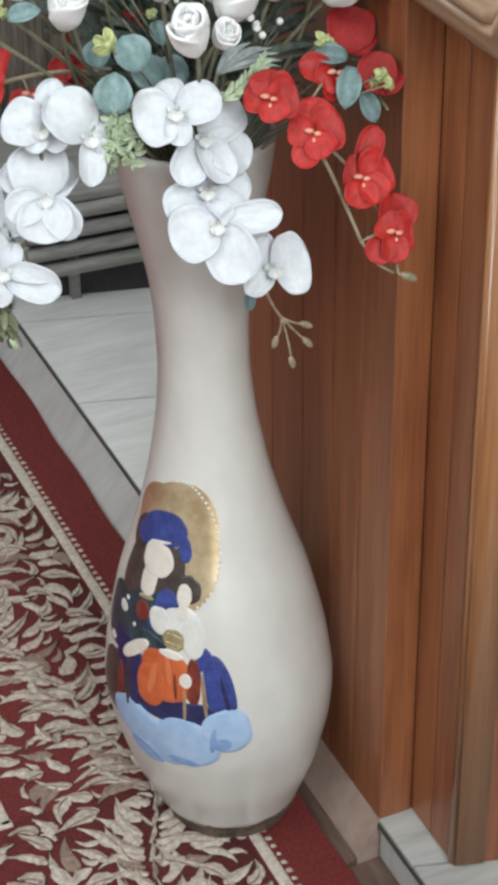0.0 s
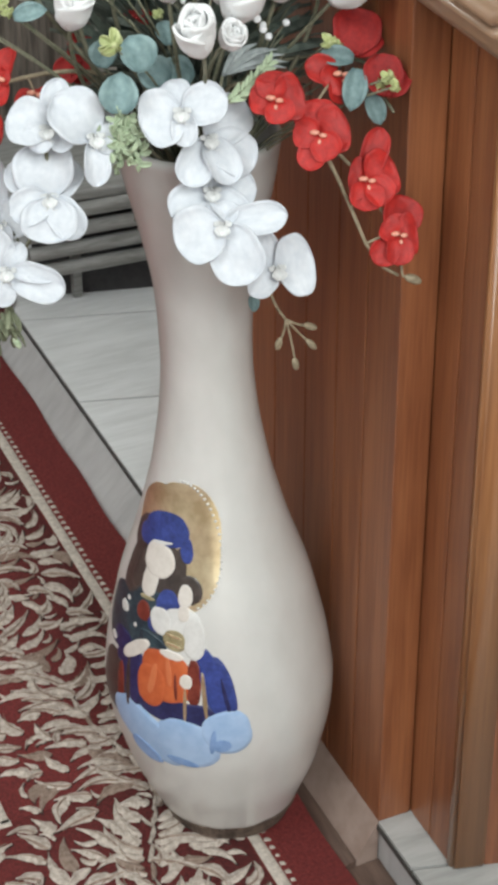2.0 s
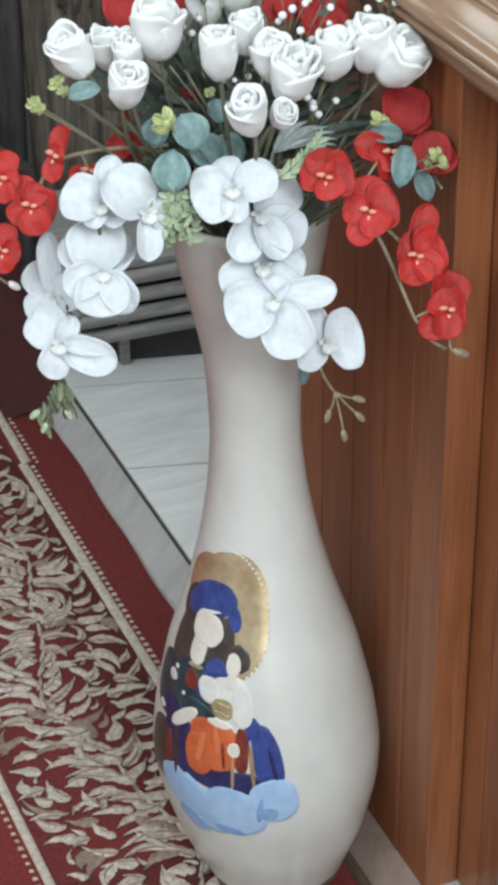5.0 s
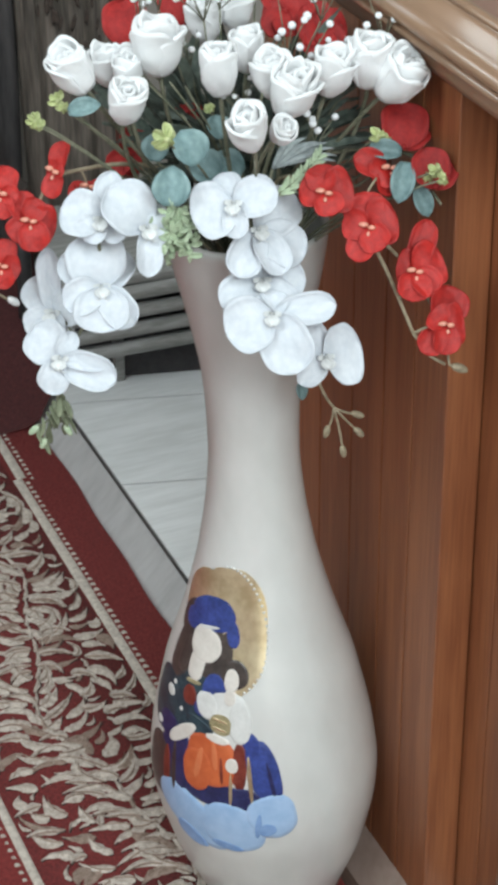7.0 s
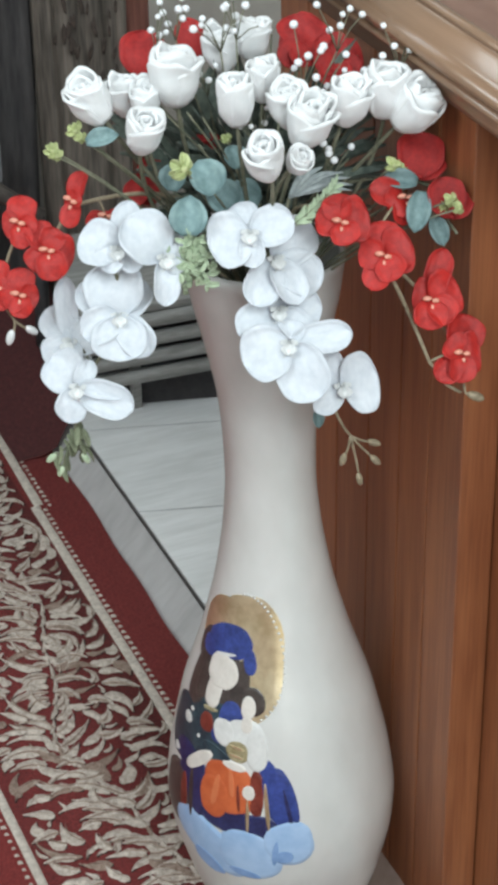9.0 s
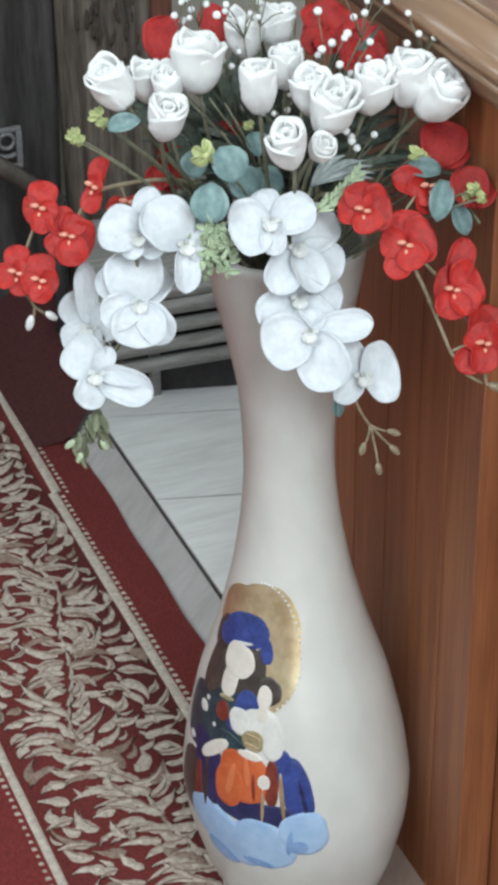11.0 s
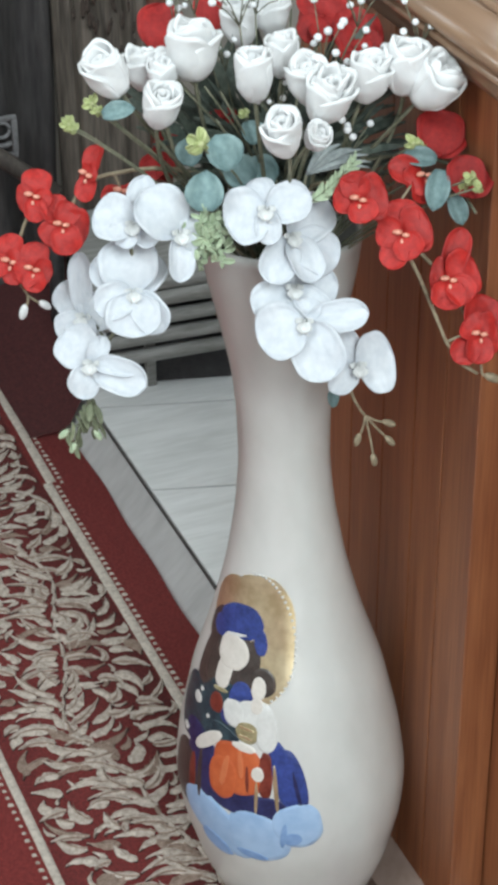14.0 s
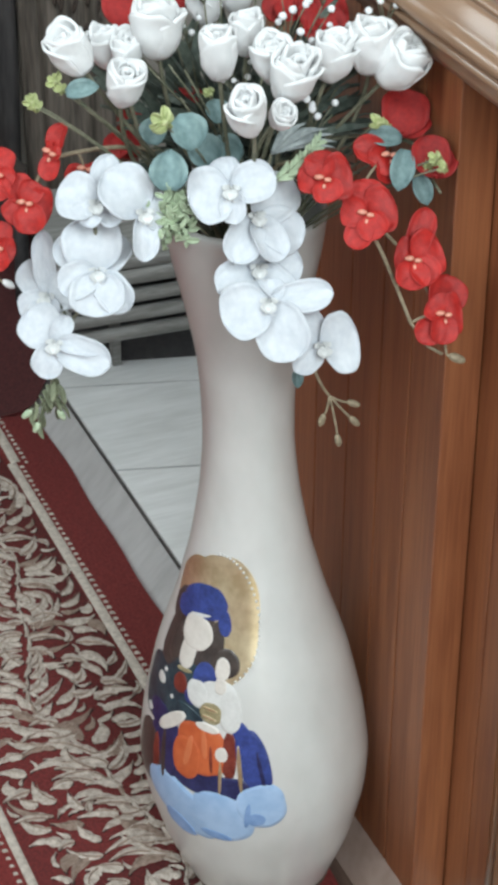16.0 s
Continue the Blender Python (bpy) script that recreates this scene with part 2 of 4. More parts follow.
    for (j0, i0), (j1, i1) in zip(rim, rim[1:] + rim[:1]):
        bm.faces.new((a[j0][i0], b[j0][i0], b[j1][i1], a[j1][i1]))
    return bm


def ball(r, at=(0, 0, 0), squash=(1, 1, 1), detail=2, bm=None):
    bm = bm or bmesh.new()
    bmesh.ops.create_icosphere(bm, subdivisions=detail, radius=r, matrix=Matrix.LocRotScale(at, None, squash))
    return bm


def facing(x, y, z, fx, fy, fz, spin=0.0, size=1.0):
    """A pose at a place whose z axis looks along (fx, fy, fz), with y upwards, turned by spin."""
    f = Vector((fx, fy, fz)).normalized()
    side = Vector((0, 0, 1)).cross(f)
    side = side.normalized() if side.length > 1e-4 else Vector((1, 0, 0))
    m = Matrix((side, f.cross(side), f)).transposed().to_4x4()
    return Matrix.Translation((x, y, z)) @ m @ Matrix.Rotation(radians(spin), 4, "Z") @ Matrix.Scale(size, 4)


# ---- the room ----
X0, X1, Y0, Y1, H = -2.6, 2.6, -3.6, 1.62, 4.8


def holed_wall(name, axis, at, thick, lo, hi, w0, w1, z0, z1):
    """A wall with one window opening through it."""
    bm = bmesh.new()
    for a, b, c, e in ((lo, w0, 0, H), (w1, hi, 0, H), (w0, w1, 0, z0), (w0, w1, z1, H)):
        if axis == "x":
            box(at, a, c, at + thick, b, e, bm=bm)
        else:
            box(a, at, c, b, at + thick, e, bm=bm)
    return tagged(part(name, bm, M_ROOM, smooth=False), "pale plastered church wall with a window opening", "wall", kind="structure")


tagged(part("floor", box(X0, Y0, -0.1, X1, Y1, 0.0), M_GREY, smooth=False), "polished grey marble floor beside the carpet", "floor", kind="structure")
tagged(part("ceiling", box(X0, Y0, H, X1, Y1, H + 0.1), M_ROOM, smooth=False), "pale plastered ceiling of the room", "ceiling", kind="structure")
holed_wall("wall_west", "x", X0 - 0.2, 0.2, Y0, Y1, -1.6, 0.2, 2.4, 4.2)
bm = bmesh.new()
for a, b, c, e in ((X0, -1.4, 0, H), (0.6, X1, 0, H), (-1.4, 0.6, 4.2, H), (-1.4, 0.6, 2.1, 2.4), (-1.4, -1.25, 0, 2.1), (-0.3, 0.6, 0, 2.1)):
    box(a, Y0 - 0.2, c, b, Y0, e, bm=bm)
tagged(part("wall_south", bm, M_ROOM, smooth=False), "pale plastered church wall with a window over an open doorway", "wall", kind="structure")
tagged(part("wall_east", box(X1, Y0, 0, X1 + 0.2, Y1, H), M_ROOM, smooth=False), "pale plastered side wall of the room", "wall", kind="structure")
# the opening in this wall is unseen, added for the lamp before it
north = holed_wall("wall_north", "y", Y1, 0.2, X0, X1, -0.5, 1.1, 2.5, 3.7)
north.data.materials[0] = M_WALL
tagged(north, "beige painted wall behind the platform with an added high opening")

# ---- the tiled platform ----
EDGE, STEP = 0.112, 0.055
SLANT = -0.29
platform = tagged(part("platform", box(EDGE + 0.002, Y0 + 0.6, 0.0, X1, Y1, STEP - 0.006), M_GREY, smooth=False), "low tiled platform with a grey marble riser", "platform", kind="structure")
for y0, y1 in ((Y0 + 0.6, -0.139), (0.30, Y1)):
    tagged(part("trim", box(EDGE - 0.002, y0, STEP - 0.009, EDGE + 0.004, y1, STEP - 0.0035), M_EDGE, smooth=False), "thin dark strip along the platform edge", "trim", kind="structure")


def sloped(name, label, y0, y1, x0, z0, x1, z1, mat):
    """A long sloping face against the riser."""
    bm = bmesh.new()
    ends = [[bm.verts.new(p) for p in ((x0, y, 0.0), (x0, y, z0), (x1, y, z1), (x1, y, 0.0))] for y in (y0, y1)]
    for k in range(4):
        bm.faces.new((ends[0][k], ends[0][(k + 1) % 4], ends[1][(k + 1) % 4], ends[1][k]))
    for e in ends:
        bm.faces.new(e)
    return tagged(part(name, bm, mat, smooth=False), label, "skirting", kind="structure")


sloped("skirting", "grey marble facing that slopes down to the carpet", 0.30, 1.25, 0.074, 0.004, EDGE + 0.001, STEP - 0.0095, M_GREY)
# beige here paints the wood mirrored in the riser
sloped("skirting", "marble facing below the cabinet, wood reflection put into its beige", -0.1385, 0.2995, 0.088, 0.012, EDGE + 0.0005, STEP + 0.001, M_TINTED)
sloped("foot_strip", "dark brown strip between carpet and stone facing", -0.1385, 0.2995, 0.066, 0.003, 0.0878, 0.0115, M_FOOT_STRIP)
sloped("foot_strip", "dark brown strip at the foot of the platform", -0.9, -0.1395, 0.066, 0.002, EDGE + 0.0015, 0.004, M_FOOT_STRIP)

# ---- the wooden cabinet ----
YFAR, YJOG, YCORNER, XIN = 0.25, -0.139, -0.23, 0.149
FRONT = Vector((0.957, -0.29, 0)).normalized()
WTOP = 0.955
cabinet = thing("wooden_cabinet", "reddish-brown varnished wooden cabinet of upright boards with a moulded top", "cabinet", at=(EDGE, YJOG, STEP))
inv = Matrix.Translation((-EDGE, -YJOG, -STEP))


def cab(name, bm, mat, label="", smooth=False, parent=None):
    bmesh.ops.transform(bm, matrix=inv, verts=bm.verts)
    return part(name, bm, mat, parent or cabinet, label, smooth)


edges = [YJOG, -0.077, -0.02, 0.045, 0.115, 0.185, YFAR]
for y0, y1 in zip(edges, edges[1:]):
    cab("board", box(EDGE, y0 + 0.0006, STEP, EDGE + 0.036, y1 - 0.0006, WTOP, 0.0016), M_WOOD)
for y0, y1 in ((-0.178, YJOG + 0.02), (-0.216, -0.178)):
    cab("board", box(XIN, y0 + 0.0006, STEP, XIN + 0.03, y1 - 0.0006, WTOP, 0.0016), M_WOOD)
post = prism([(XIN - 0.003, -0.2166), (XIN - 0.003, YCORNER), (XIN + 0.03, YCORNER + 0.03 * SLANT), (XIN + 0.034, -0.2166)], STEP, WTOP)
bmesh.ops.bevel(post, geom=list(post.edges), offset=0.003, segments=2, affect="EDGES")
cab("corner_post", post, M_CORNER, "lighter varnished corner post", True)
c0 = Vector((XIN + 0.030, YCORNER + 0.030 * SLANT + 0.004, 0))
for k in range(7):
    a, b = c0 + FRONT * (0.09 * k + 0.0006), c0 + FRONT * (0.09 * (k + 1) - 0.0006)
    back = Vector((0.02, 0.07, 0)) * 0.4
    cab("board", prism([(a.x, a.y), (b.x, b.y), (b.x + back.x, b.y + back.y), (a.x + back.x, a.y + back.y)], STEP, WTOP), M_WOOD)
cab("end_panel", box(EDGE + 0.036, YFAR - 0.03, STEP, 0.8, YFAR, WTOP, 0.002), M_WOOD)
far_corner = c0 + FRONT * 0.63
top = prism([(EDGE + 0.0, YFAR), (EDGE + 0.0, YCORNER - 0.066), (far_corner.x, far_corner.y - 0.03), (far_corner.x + 0.1, YFAR)], WTOP, 1.0)
cab("top_panel", top, M_TOP, "flat matt brown top")
# moulding: a profile swept round the top edge; (outwards, height)
def bead(u, z, r, n=7):
    return [(u + r * math.cos(a), z + r * math.sin(a)) for a in np.linspace(-1.5, 1.5, n)]


profile = [(0.0, 0.938), (0.003, 0.938), (0.004, 0.944), (0.0065, 0.950), (0.0105, 0.956), (0.0155, 0.961), (0.0175, 0.962)]
profile += bead(0.0185, 0.9665, 0.0035) + [(0.0165, 0.9715), (0.0165, 0.9735)] + bead(0.0195, 0.980, 0.0062, 9)
profile += [(0.0165, 0.9865), (0.0150, 0.990), (0.010, 0.997), (0.0055, 1.002), (0.003, 1.004)] + bead(0.0, 1.0075, 0.003) + [(-0.006, 1.010), (-0.009, 1.004), (-0.011, 0.999)]
stations = [((EDGE, YFAR), Vector((-1, 0))), ((EDGE, YCORNER - 0.065), Vector((-1, 0)))]
bm = bmesh.new()
rows = [[bm.verts.new((x + o.x * u, y + o.y * u, z)) for u, z in profile] for (x, y), o in stations]
for a, b in zip(rows, rows[1:]):
    for k in range(len(profile) - 1):
        bm.faces.new((a[k], a[k + 1], b[k + 1], b[k]))
for r in (rows[0], rows[-1]):
    bm.faces.new(r)
cab("moulding", bm, M_MOULD, "glossy lighter wooden cornice moulding", True)
q0 = Vector((XIN - 0.008, YCORNER - 0.0655, 0))
q1 = q0 + FRONT * 0.70
fascia = prism([(q0.x, q0.y), (q0.x, q0.y - 0.010), (q1.x, q1.y - 0.010), (q1.x, q1.y)], 0.940, 1.009)
bmesh.ops.bevel(fascia, geom=list(fascia.edges), offset=0.002, segments=2, affect="EDGES")
cab("fascia", fascia, M_CORNER, "flat lighter wooden board across the front edge")

# silver ornament lying on the cabinet top
orn = thing("silver_ornament", "small curled silver metal ornament on the cabinet top", "ornament", at=(0.172, -0.032, 1.0))
for k, (dx, dy, r) in enumerate(((0, 0, 0.014), (0.022, 0.012, 0.011), (0.004, 0.03, 0.012), (0.03, -0.012, 0.009))):
    loop = [(dx + r * math.cos(a) * (1 - 0.06 * a), dy + r * math.sin(a) * (1 - 0.06 * a), 0.004) for a in np.linspace(0, 5.4, 22)]
    part("scroll", tube(loop, 0.0028, 0.002), M_SILVER, orn)

# ---- the carpet ----
CT = 0.012
carpet = thing("carpet", "dark red carpet with beige leaf scrolls and a cream border line", "carpet")
bm = bmesh.new()
ys = np.linspace(-2.6, 1.5, 140)
line = [(0.079 + 0.002 * math.sin(9 * y) + 0.0015 * math.sin(31 * y + 1), y) for y in ys]
low = [(bm.verts.new((x, y, 0.001)), bm.verts.new((x - 0.004, y, CT)), bm.verts.new((-1.7, y, CT)), bm.verts.new((-1.7, y, 0.001))) for x, y in line]
for a, b in zip(low, low[1:]):
    for k in range(3):
        bm.faces.new((a[k], a[k + 1], b[k + 1], b[k]))
part("body", bm, M_CARPET, carpet, "dark red woven pile")


def strip(name, x0, y0, x1, y1, width, label=""):
    d = Vector((x1 - x0, y1 - y0, 0))
    s = Vector((-d.y, d.x, 0)).normalized() * width / 2
    n = max(2, int(d.length / 0.05))
    bm = bmesh.new()
    rows = []
    for k in range(n + 1):
        c = Vector((x0, y0, CT + 0.0004)) + d * k / n
        j = s * (1 + 0.12 * noise.noise(c * 40))
        rows.append([bm.verts.new(c - j), bm.verts.new(c - j * 0.8 + Vector((0, 0, 0.0016))), bm.verts.new(c + j * 0.8 + Vector((0, 0, 0.0016))), bm.verts.new(c + j)])
    for a, b in zip(rows, rows[1:]):
        for k in range(3):
            bm.faces.new((a[k], a[k + 1], b[k + 1], b[k]))
    return part(name, bm, M_LINE, carpet, label)


for x0, x1, y0, y1 in ((-0.219, -0.002, 0.0602, 1.42), (-0.75, -0.002, -2.55, 0.0598)):
    bm = bmesh.new()
    edge = [[bm.verts.new((x, y, CT + z)) for x, z in ((x0, 0.0), (x0, 0.0005), (x1, 0.0005), (x1, 0.0))] for y in np.linspace(y0, y1, 8)]
    for a, b in zip(edge, edge[1:]):
        for k in range(3):
            bm.faces.new((a[k], a[k + 1], b[k + 1], b[k]))
    part("field", bm, M_FIELD, carpet, "darker red ground of the patterned band")
strip("border_line", 0.006, -2.55, 0.006, 0.862, 0.013, "cream woven border line")
strip("border_line", 0.012, 0.862, 0.022, 1.45, 0.013, "cream woven border line")
strip("frame_line", -0.222, 0.058, -0.222, 1.40, 0.011)
strip("frame_line", -0.2165, 0.058, -0.75, 0.058, 0.011)


def dots(x, y0, y1, step, r):
    bm = bmesh.new()
    for y in np.arange(y0, y1, step):
        w = r * random.uniform(0.7, 1.15)
        q = [(-w, -w * 0.6), (w, -w * 0.9), (w * 0.8, w * 0.7), (-w * 0.9, w * 0.9)]
        lo = [bm.verts.new((x + a, y + b, CT)) for a, b in q]
        hi = [bm.verts.new((x + a * 0.7, y + b * 0.7, CT + 0.0015)) for a, b in q]
        bm.faces.new(hi)
        for k in range(4):
            bm.faces.new((lo[k], lo[(k + 1) % 4], hi[(k + 1) % 4], hi[k]))
    return tagged(part("dotted_line", bm, M_LEAF, carpet, "row of small cream stitches"), kind="stuff")


dots(0.0172, -0.6, 0.86, 0.0125, 0.0032)
dots(0.0262, 0.86, 1.4, 0.0125, 0.0032)
dots(-0.2335, 0.07, 1.3, 0.0125, 0.003)


def frond(verts, faces, x, y, ang, length, width, curl, z, spread=0.0):
    """One curved blade of the carpet's pattern, slightly domed, broad near its stalk and pointed, with a woven edge."""
    n = 9
    base = len(verts)
    px, py, a = x, y, ang
    for k in range(n + 1):
        s = k / n
        w = width * (0.28 * (1 - s) + 0.98 * math.sin(math.pi * s ** 0.62) ** 1.15 if s < 1 else 0.02)
        w *= 1 + 0.45 * noise.noise((px * 260, py * 260, length * 90))
        w = max(w, 0.0002) + spread
        nx, ny = -math.sin(a), math.cos(a)
        verts.extend([(px - nx * w, py - ny * w, z - 0.0012), (px, py, z + 0.0008), (px + nx * w, py + ny * w, z - 0.0012)])
        px, py = px + math.cos(a) * length / n, py + math.sin(a) * length / n
        a += curl / n
    for k in range(n):
        i = base + 3 * k
        faces.extend([(i, i + 3, i + 4, i + 1), (i + 1, i + 4, i + 5, i + 2)])


verts, faces, shade_verts, shade_faces, vein_verts, vein_faces = [], [], [], [], [], []
rnd = random.Random(11)
CELL = 0.0025
taken = set()


def inside(x, y):
    if y > 0.043:
        return -0.2130 < x < -0.0035
    return x < -0.0035


def footprint(x, y, ang, length, width, curl):
    """Cells of the weave that a blade would cover, or None where it leaves the patterned band."""
    cells, px, py, a = set(), x, y, ang
    n = 12
    for k in range(n + 1):
        if not inside(px, py):
            return None
        w = width * math.sin(math.pi * min(1, (k + 0.6) / (n + 1.2)))
        for f in (-1.0, -0.5, 0.0, 0.5, 1.0):
            cells.add((round((px - math.sin(a) * w * f) / CELL), round((py + math.cos(a) * w * f) / CELL)))
        px, py = px + math.cos(a) * length / n, py + math.sin(a) * length / n
        a += curl / n
    return cells


def weave(blades):
    """Adds blades (x, y, direction, length, width, curl) with their dark surround and, on some, a tan shade along one side."""
    for x, y, ang, length, width, curl in blades:
        lift = rnd.uniform(0, 0.0012)
        frond(shade_verts, shade_faces, x + 0.0005, y - 0.0012, ang, length * 1.02, width, curl, CT + 0.0006, 0.0028)
        dull = rnd.random() < 0.12
        frond(vein_verts if dull else verts, vein_faces if dull else faces, x, y, ang, length, width, curl, CT + 0.0018 + lift)
        if not dull and width > 0.003 and rnd.random() < 0.6:
            tilt = rnd.choice((-1, 1)) * width * 0.42
            frond(vein_verts, vein_faces, x - math.sin(ang) * tilt, y + math.cos(ang) * tilt, ang, length * 0.86, width * 0.26, curl, CT + 0.0026 + lift)


def turned(deg):
    """Direction on the floor of a blade at this slant across the band."""
    c, s = math.cos(radians(deg)), math.sin(radians(deg)) * 1.75
    return math.atan2(-0.39 * c + 0.92 * s, 0.92 * c + 0.39 * s)


def comb(x, y, deg, size, count, lean, share):
    """Part of a feathered leaf: pointed blades side by side that spring from one rib, bowed alike, longest in the middle."""
    blades, cells = [], set()
    rib = turned(deg + lean)
    bow = rnd.choice((-1, 1, 1)) * rnd.uniform(0.5, 1.9)
    for k in range(count):
        f = 2 * k / max(1, count - 1) - 1
        ang = turned(deg + f * 9 + rnd.uniform(-6, 6))
        length = size * (1 - 0.30 * f * f) * rnd.uniform(0.8, 1.12)
        width = rnd.uniform(0.0048, 0.0076)
        step = (k - (count - 1) / 2) * (0.0150 + 0.008 * abs(math.sin(rib)))
        foot = (x + math.cos(rib) * step, y + math.sin(rib) * step)
        spot = footprint(*foot, ang, length, width, bow)
        if spot is None:
            continue
        cells |= spot
        blades.append((*foot, ang, length, width, bow + rnd.uniform(-0.3, 0.3)))
    if not blades or len(cells & taken) > share * len(cells):
        return
    taken.update(cells)
    weave(blades)


def hook(x, y, deg, length, width, curl, share):
    ang = turned(deg)
    cells = footprint(x, y, ang, length, width + 0.001, curl)
    if cells is None or len(cells & taken) > share * len(cells):
        return
    taken.update(cells)
    weave([(x, y, ang, length, width, curl)])


def stalk(y):
    """The winding stem of the garland."""
    return -0.098 + 0.030 * math.sin(y * 11.5 + 0.6) + 0.008 * math.sin(y * 31)


# the stem, feathered leaves that spring from it, then single curled blades that fill the weave
y = -0.6
while y < 1.4:
    ang = math.atan2(0.03, stalk(y + 0.03) - stalk(y))
    weave([(stalk(y), y, ang - 0.3, 0.036, 0.0024, 0.6)])
    for side in (-1, 1):
        slant = (168 if side < 0 else 16) + rnd.uniform(-14, 14)
        comb(stalk(y) + side * 0.006, y + rnd.uniform(-0.006, 0.006), slant, rnd.uniform(0.050, 0.074), rnd.choice((2, 3, 3, 4)), 90 - 20 * side, 0.22)
    y += rnd.uniform(0.020, 0.030)
for tries, big, small, x0, y1 in ((1300, 0.072, 0.046, -0.21, 1.38), (1300, 0.050, 0.032, -0.21, 1.38), (800, 0.070, 0.040, -0.60, 0.04)):
    for _ in range(tries):
        x, y = rnd.uniform(x0, -0.006), rnd.uniform(-0.5, y1)
        if x0 > -0.3 and x < -0.165 and rnd.random() < 0.6:
            continue
        side = x > stalk(y) if x0 > -0.3 else math.sin(x * 40 + y * 9) > 0
        comb(x, y, (18 if side else 166) + 60 * noise.noise((x * 14, y * 12, 1.7)) + rnd.uniform(-12, 12), rnd.uniform(small, big), rnd.choice((2, 2, 3, 4)), rnd.uniform(60, 110), 0.14)
for tries, longest, shortest, x0, y1 in ((5200, 0.046, 0.024, -0.21, 1.38), (3600, 0.026, 0.013, -0.21, 1.38), (1600, 0.044, 0.018, -0.60, 0.04)):
    for _ in range(tries):
        x, y = rnd.uniform(x0, -0.006), rnd.uniform(-0.5, y1)
        if x0 > -0.3 and x < -0.165 and rnd.random() < 0.7:
            continue
        length = rnd.uniform(shortest, longest)
        slant = (24 if x > stalk(y) else 164) + 80 * noise.noise((x * 17, y * 15, 4.1)) + rnd.uniform(-24, 24)
        hook(x, y, slant, length, min(0.0068, length * rnd.uniform(0.11, 0.18)), rnd.choice((-1, 1, 1)) * rnd.uniform(0.3, 2.0), 0.12)
for vs, fs, nm, mt, lb in ((verts, faces, "leaf_pattern", M_LEAF, "beige woven leaf scrolls"), (vein_verts, vein_faces, "leaf_shade", M_VEIN, "tan shading of the leaf scrolls"), (shade_verts, shade_faces, "leaf_outline", M_OUTLINE, "dark brown outlines of the leaf scrolls")):
    me = bpy.data.meshes.new(nm)
    me.from_pydata(vs, [], fs)
    me.materials.append(mt)
    tagged(part(nm, me, None, carpet, lb), kind="stuff")

# runner; its dark tone and tapered front also stand for shade on the carpet
runner = thing("carpet_runner", "maroon runner drawn up over the platform step, darkened for shade", "carpet", at=(0.08, 0.985, CT))
bm = bmesh.new()
rows = []
for y in np.linspace(0.0, 0.60, 16):
    edge = 0.006 * math.sin(14 * y)
    wide = 0.12 + 0.88 * min(1.0, y / 0.35)
    rows.append([bm.verts.new((x if x < 0.034 else 0.034 + (x - 0.034) * wide, y + edge + 0.5 * max(0.0, x) * (1 - y / 0.6), z)) for x, z in ((-0.06, 0.002), (-0.02, 0.004), (0.0, 0.012), (0.018, 0.036), (0.034, 0.050), (0.06, 0.052), (0.14, 0.0515), (0.14, 0.0445))])
for a, b in zip(rows, rows[1:]):
    for k in range(7):
        bm.faces.new((a[k], a[k + 1], b[k + 1], b[k]))
part("pile_sheet", bm, M_MAROON_SHADED, runner)

# ---- the vase ----
VASE = Vector((0.0022, 0.0019, 0.0120))
RIGHT = Vector((math.cos(radians(23)), -math.sin(radians(23)), 0))
heights = [0.0000, 0.0120, 0.0250, 0.0450, 0.0780, 0.1397, 0.1832, 0.2349, 0.3057, 0.3675, 0.4282, 0.4859, 0.5365, 0.5912, 0.6327, 0.6843, 0.7329, 0.7704]
radii = [0.0640, 0.0695, 0.0742, 0.0825, 0.0962, 0.1118, 0.1156, 0.1091, 0.0934, 0.0729, 0.0570, 0.0471, 0.0423, 0.0430, 0.0461, 0.0560, 0.0669, 0.0720]
_fine = np.linspace(0, 0.7704, 261)
_r = np.interp(_fine, heights, radii)
_pad = np.pad(_r, 9, mode="reflect", reflect_type="odd")
_r = np.convolve(_pad, np.hanning(19) / np.hanning(19).sum(), "same")[9:-9]


def vase_radius(z):
    return float(np.interp(z, _fine, _r))


def vase_lean(z):
    """How far the axis stands off sideways at a height: the vase leans and its foot is thrown a little off centre."""
    return -0.02 * z + 0.005 * max(0.0, 1 - z / 0.2)


def vase_point(angle, z, out=0.0):
    """A place on the vase's skin; angle in degrees from the carpet side towards the cabinet. The vase leans slightly."""
    a, r = radians(angle), vase_radius(z) + out
    lean = RIGHT * vase_lean(z)
    return Vector((r * math.sin(a) + lean.x, -r * math.cos(a) + lean.y, z))


vase = thing("floor_vase", "tall cream glazed floor vase with a painted figure panel", "vase", at=VASE)
bm = bmesh.new()
outer = [(vase_radius(z), z) for z in np.linspace(0.0245, 0.7704, 110)]
inner = [(vase_radius(z) - 0.006, z) for z in np.linspace(0.7724, 0.45, 40)]
ring = [(0.045, 0.020), (0.066, 0.0205), (0.0715, 0.0222)] + outer + [(vase_radius(0.7704) - 0.003, 0.7744)] + inner
rings = []
for r, z in ring:
    lean = RIGHT * vase_lean(z)
    rings.append([bm.verts.new((r * math.sin(a) + lean.x, -r * math.cos(a) + lean.y, z)) for a in np.linspace(0, 2 * math.pi, 112, endpoint=False)])
for a, b in zip(rings, rings[1:]):
    for k in range(112):
        bm.faces.new((a[k], a[(k + 1) % 112], b[(k + 1) % 112], b[k]))
bm.faces.new(rings[0][::-1])
bm.faces.new(rings[-1])
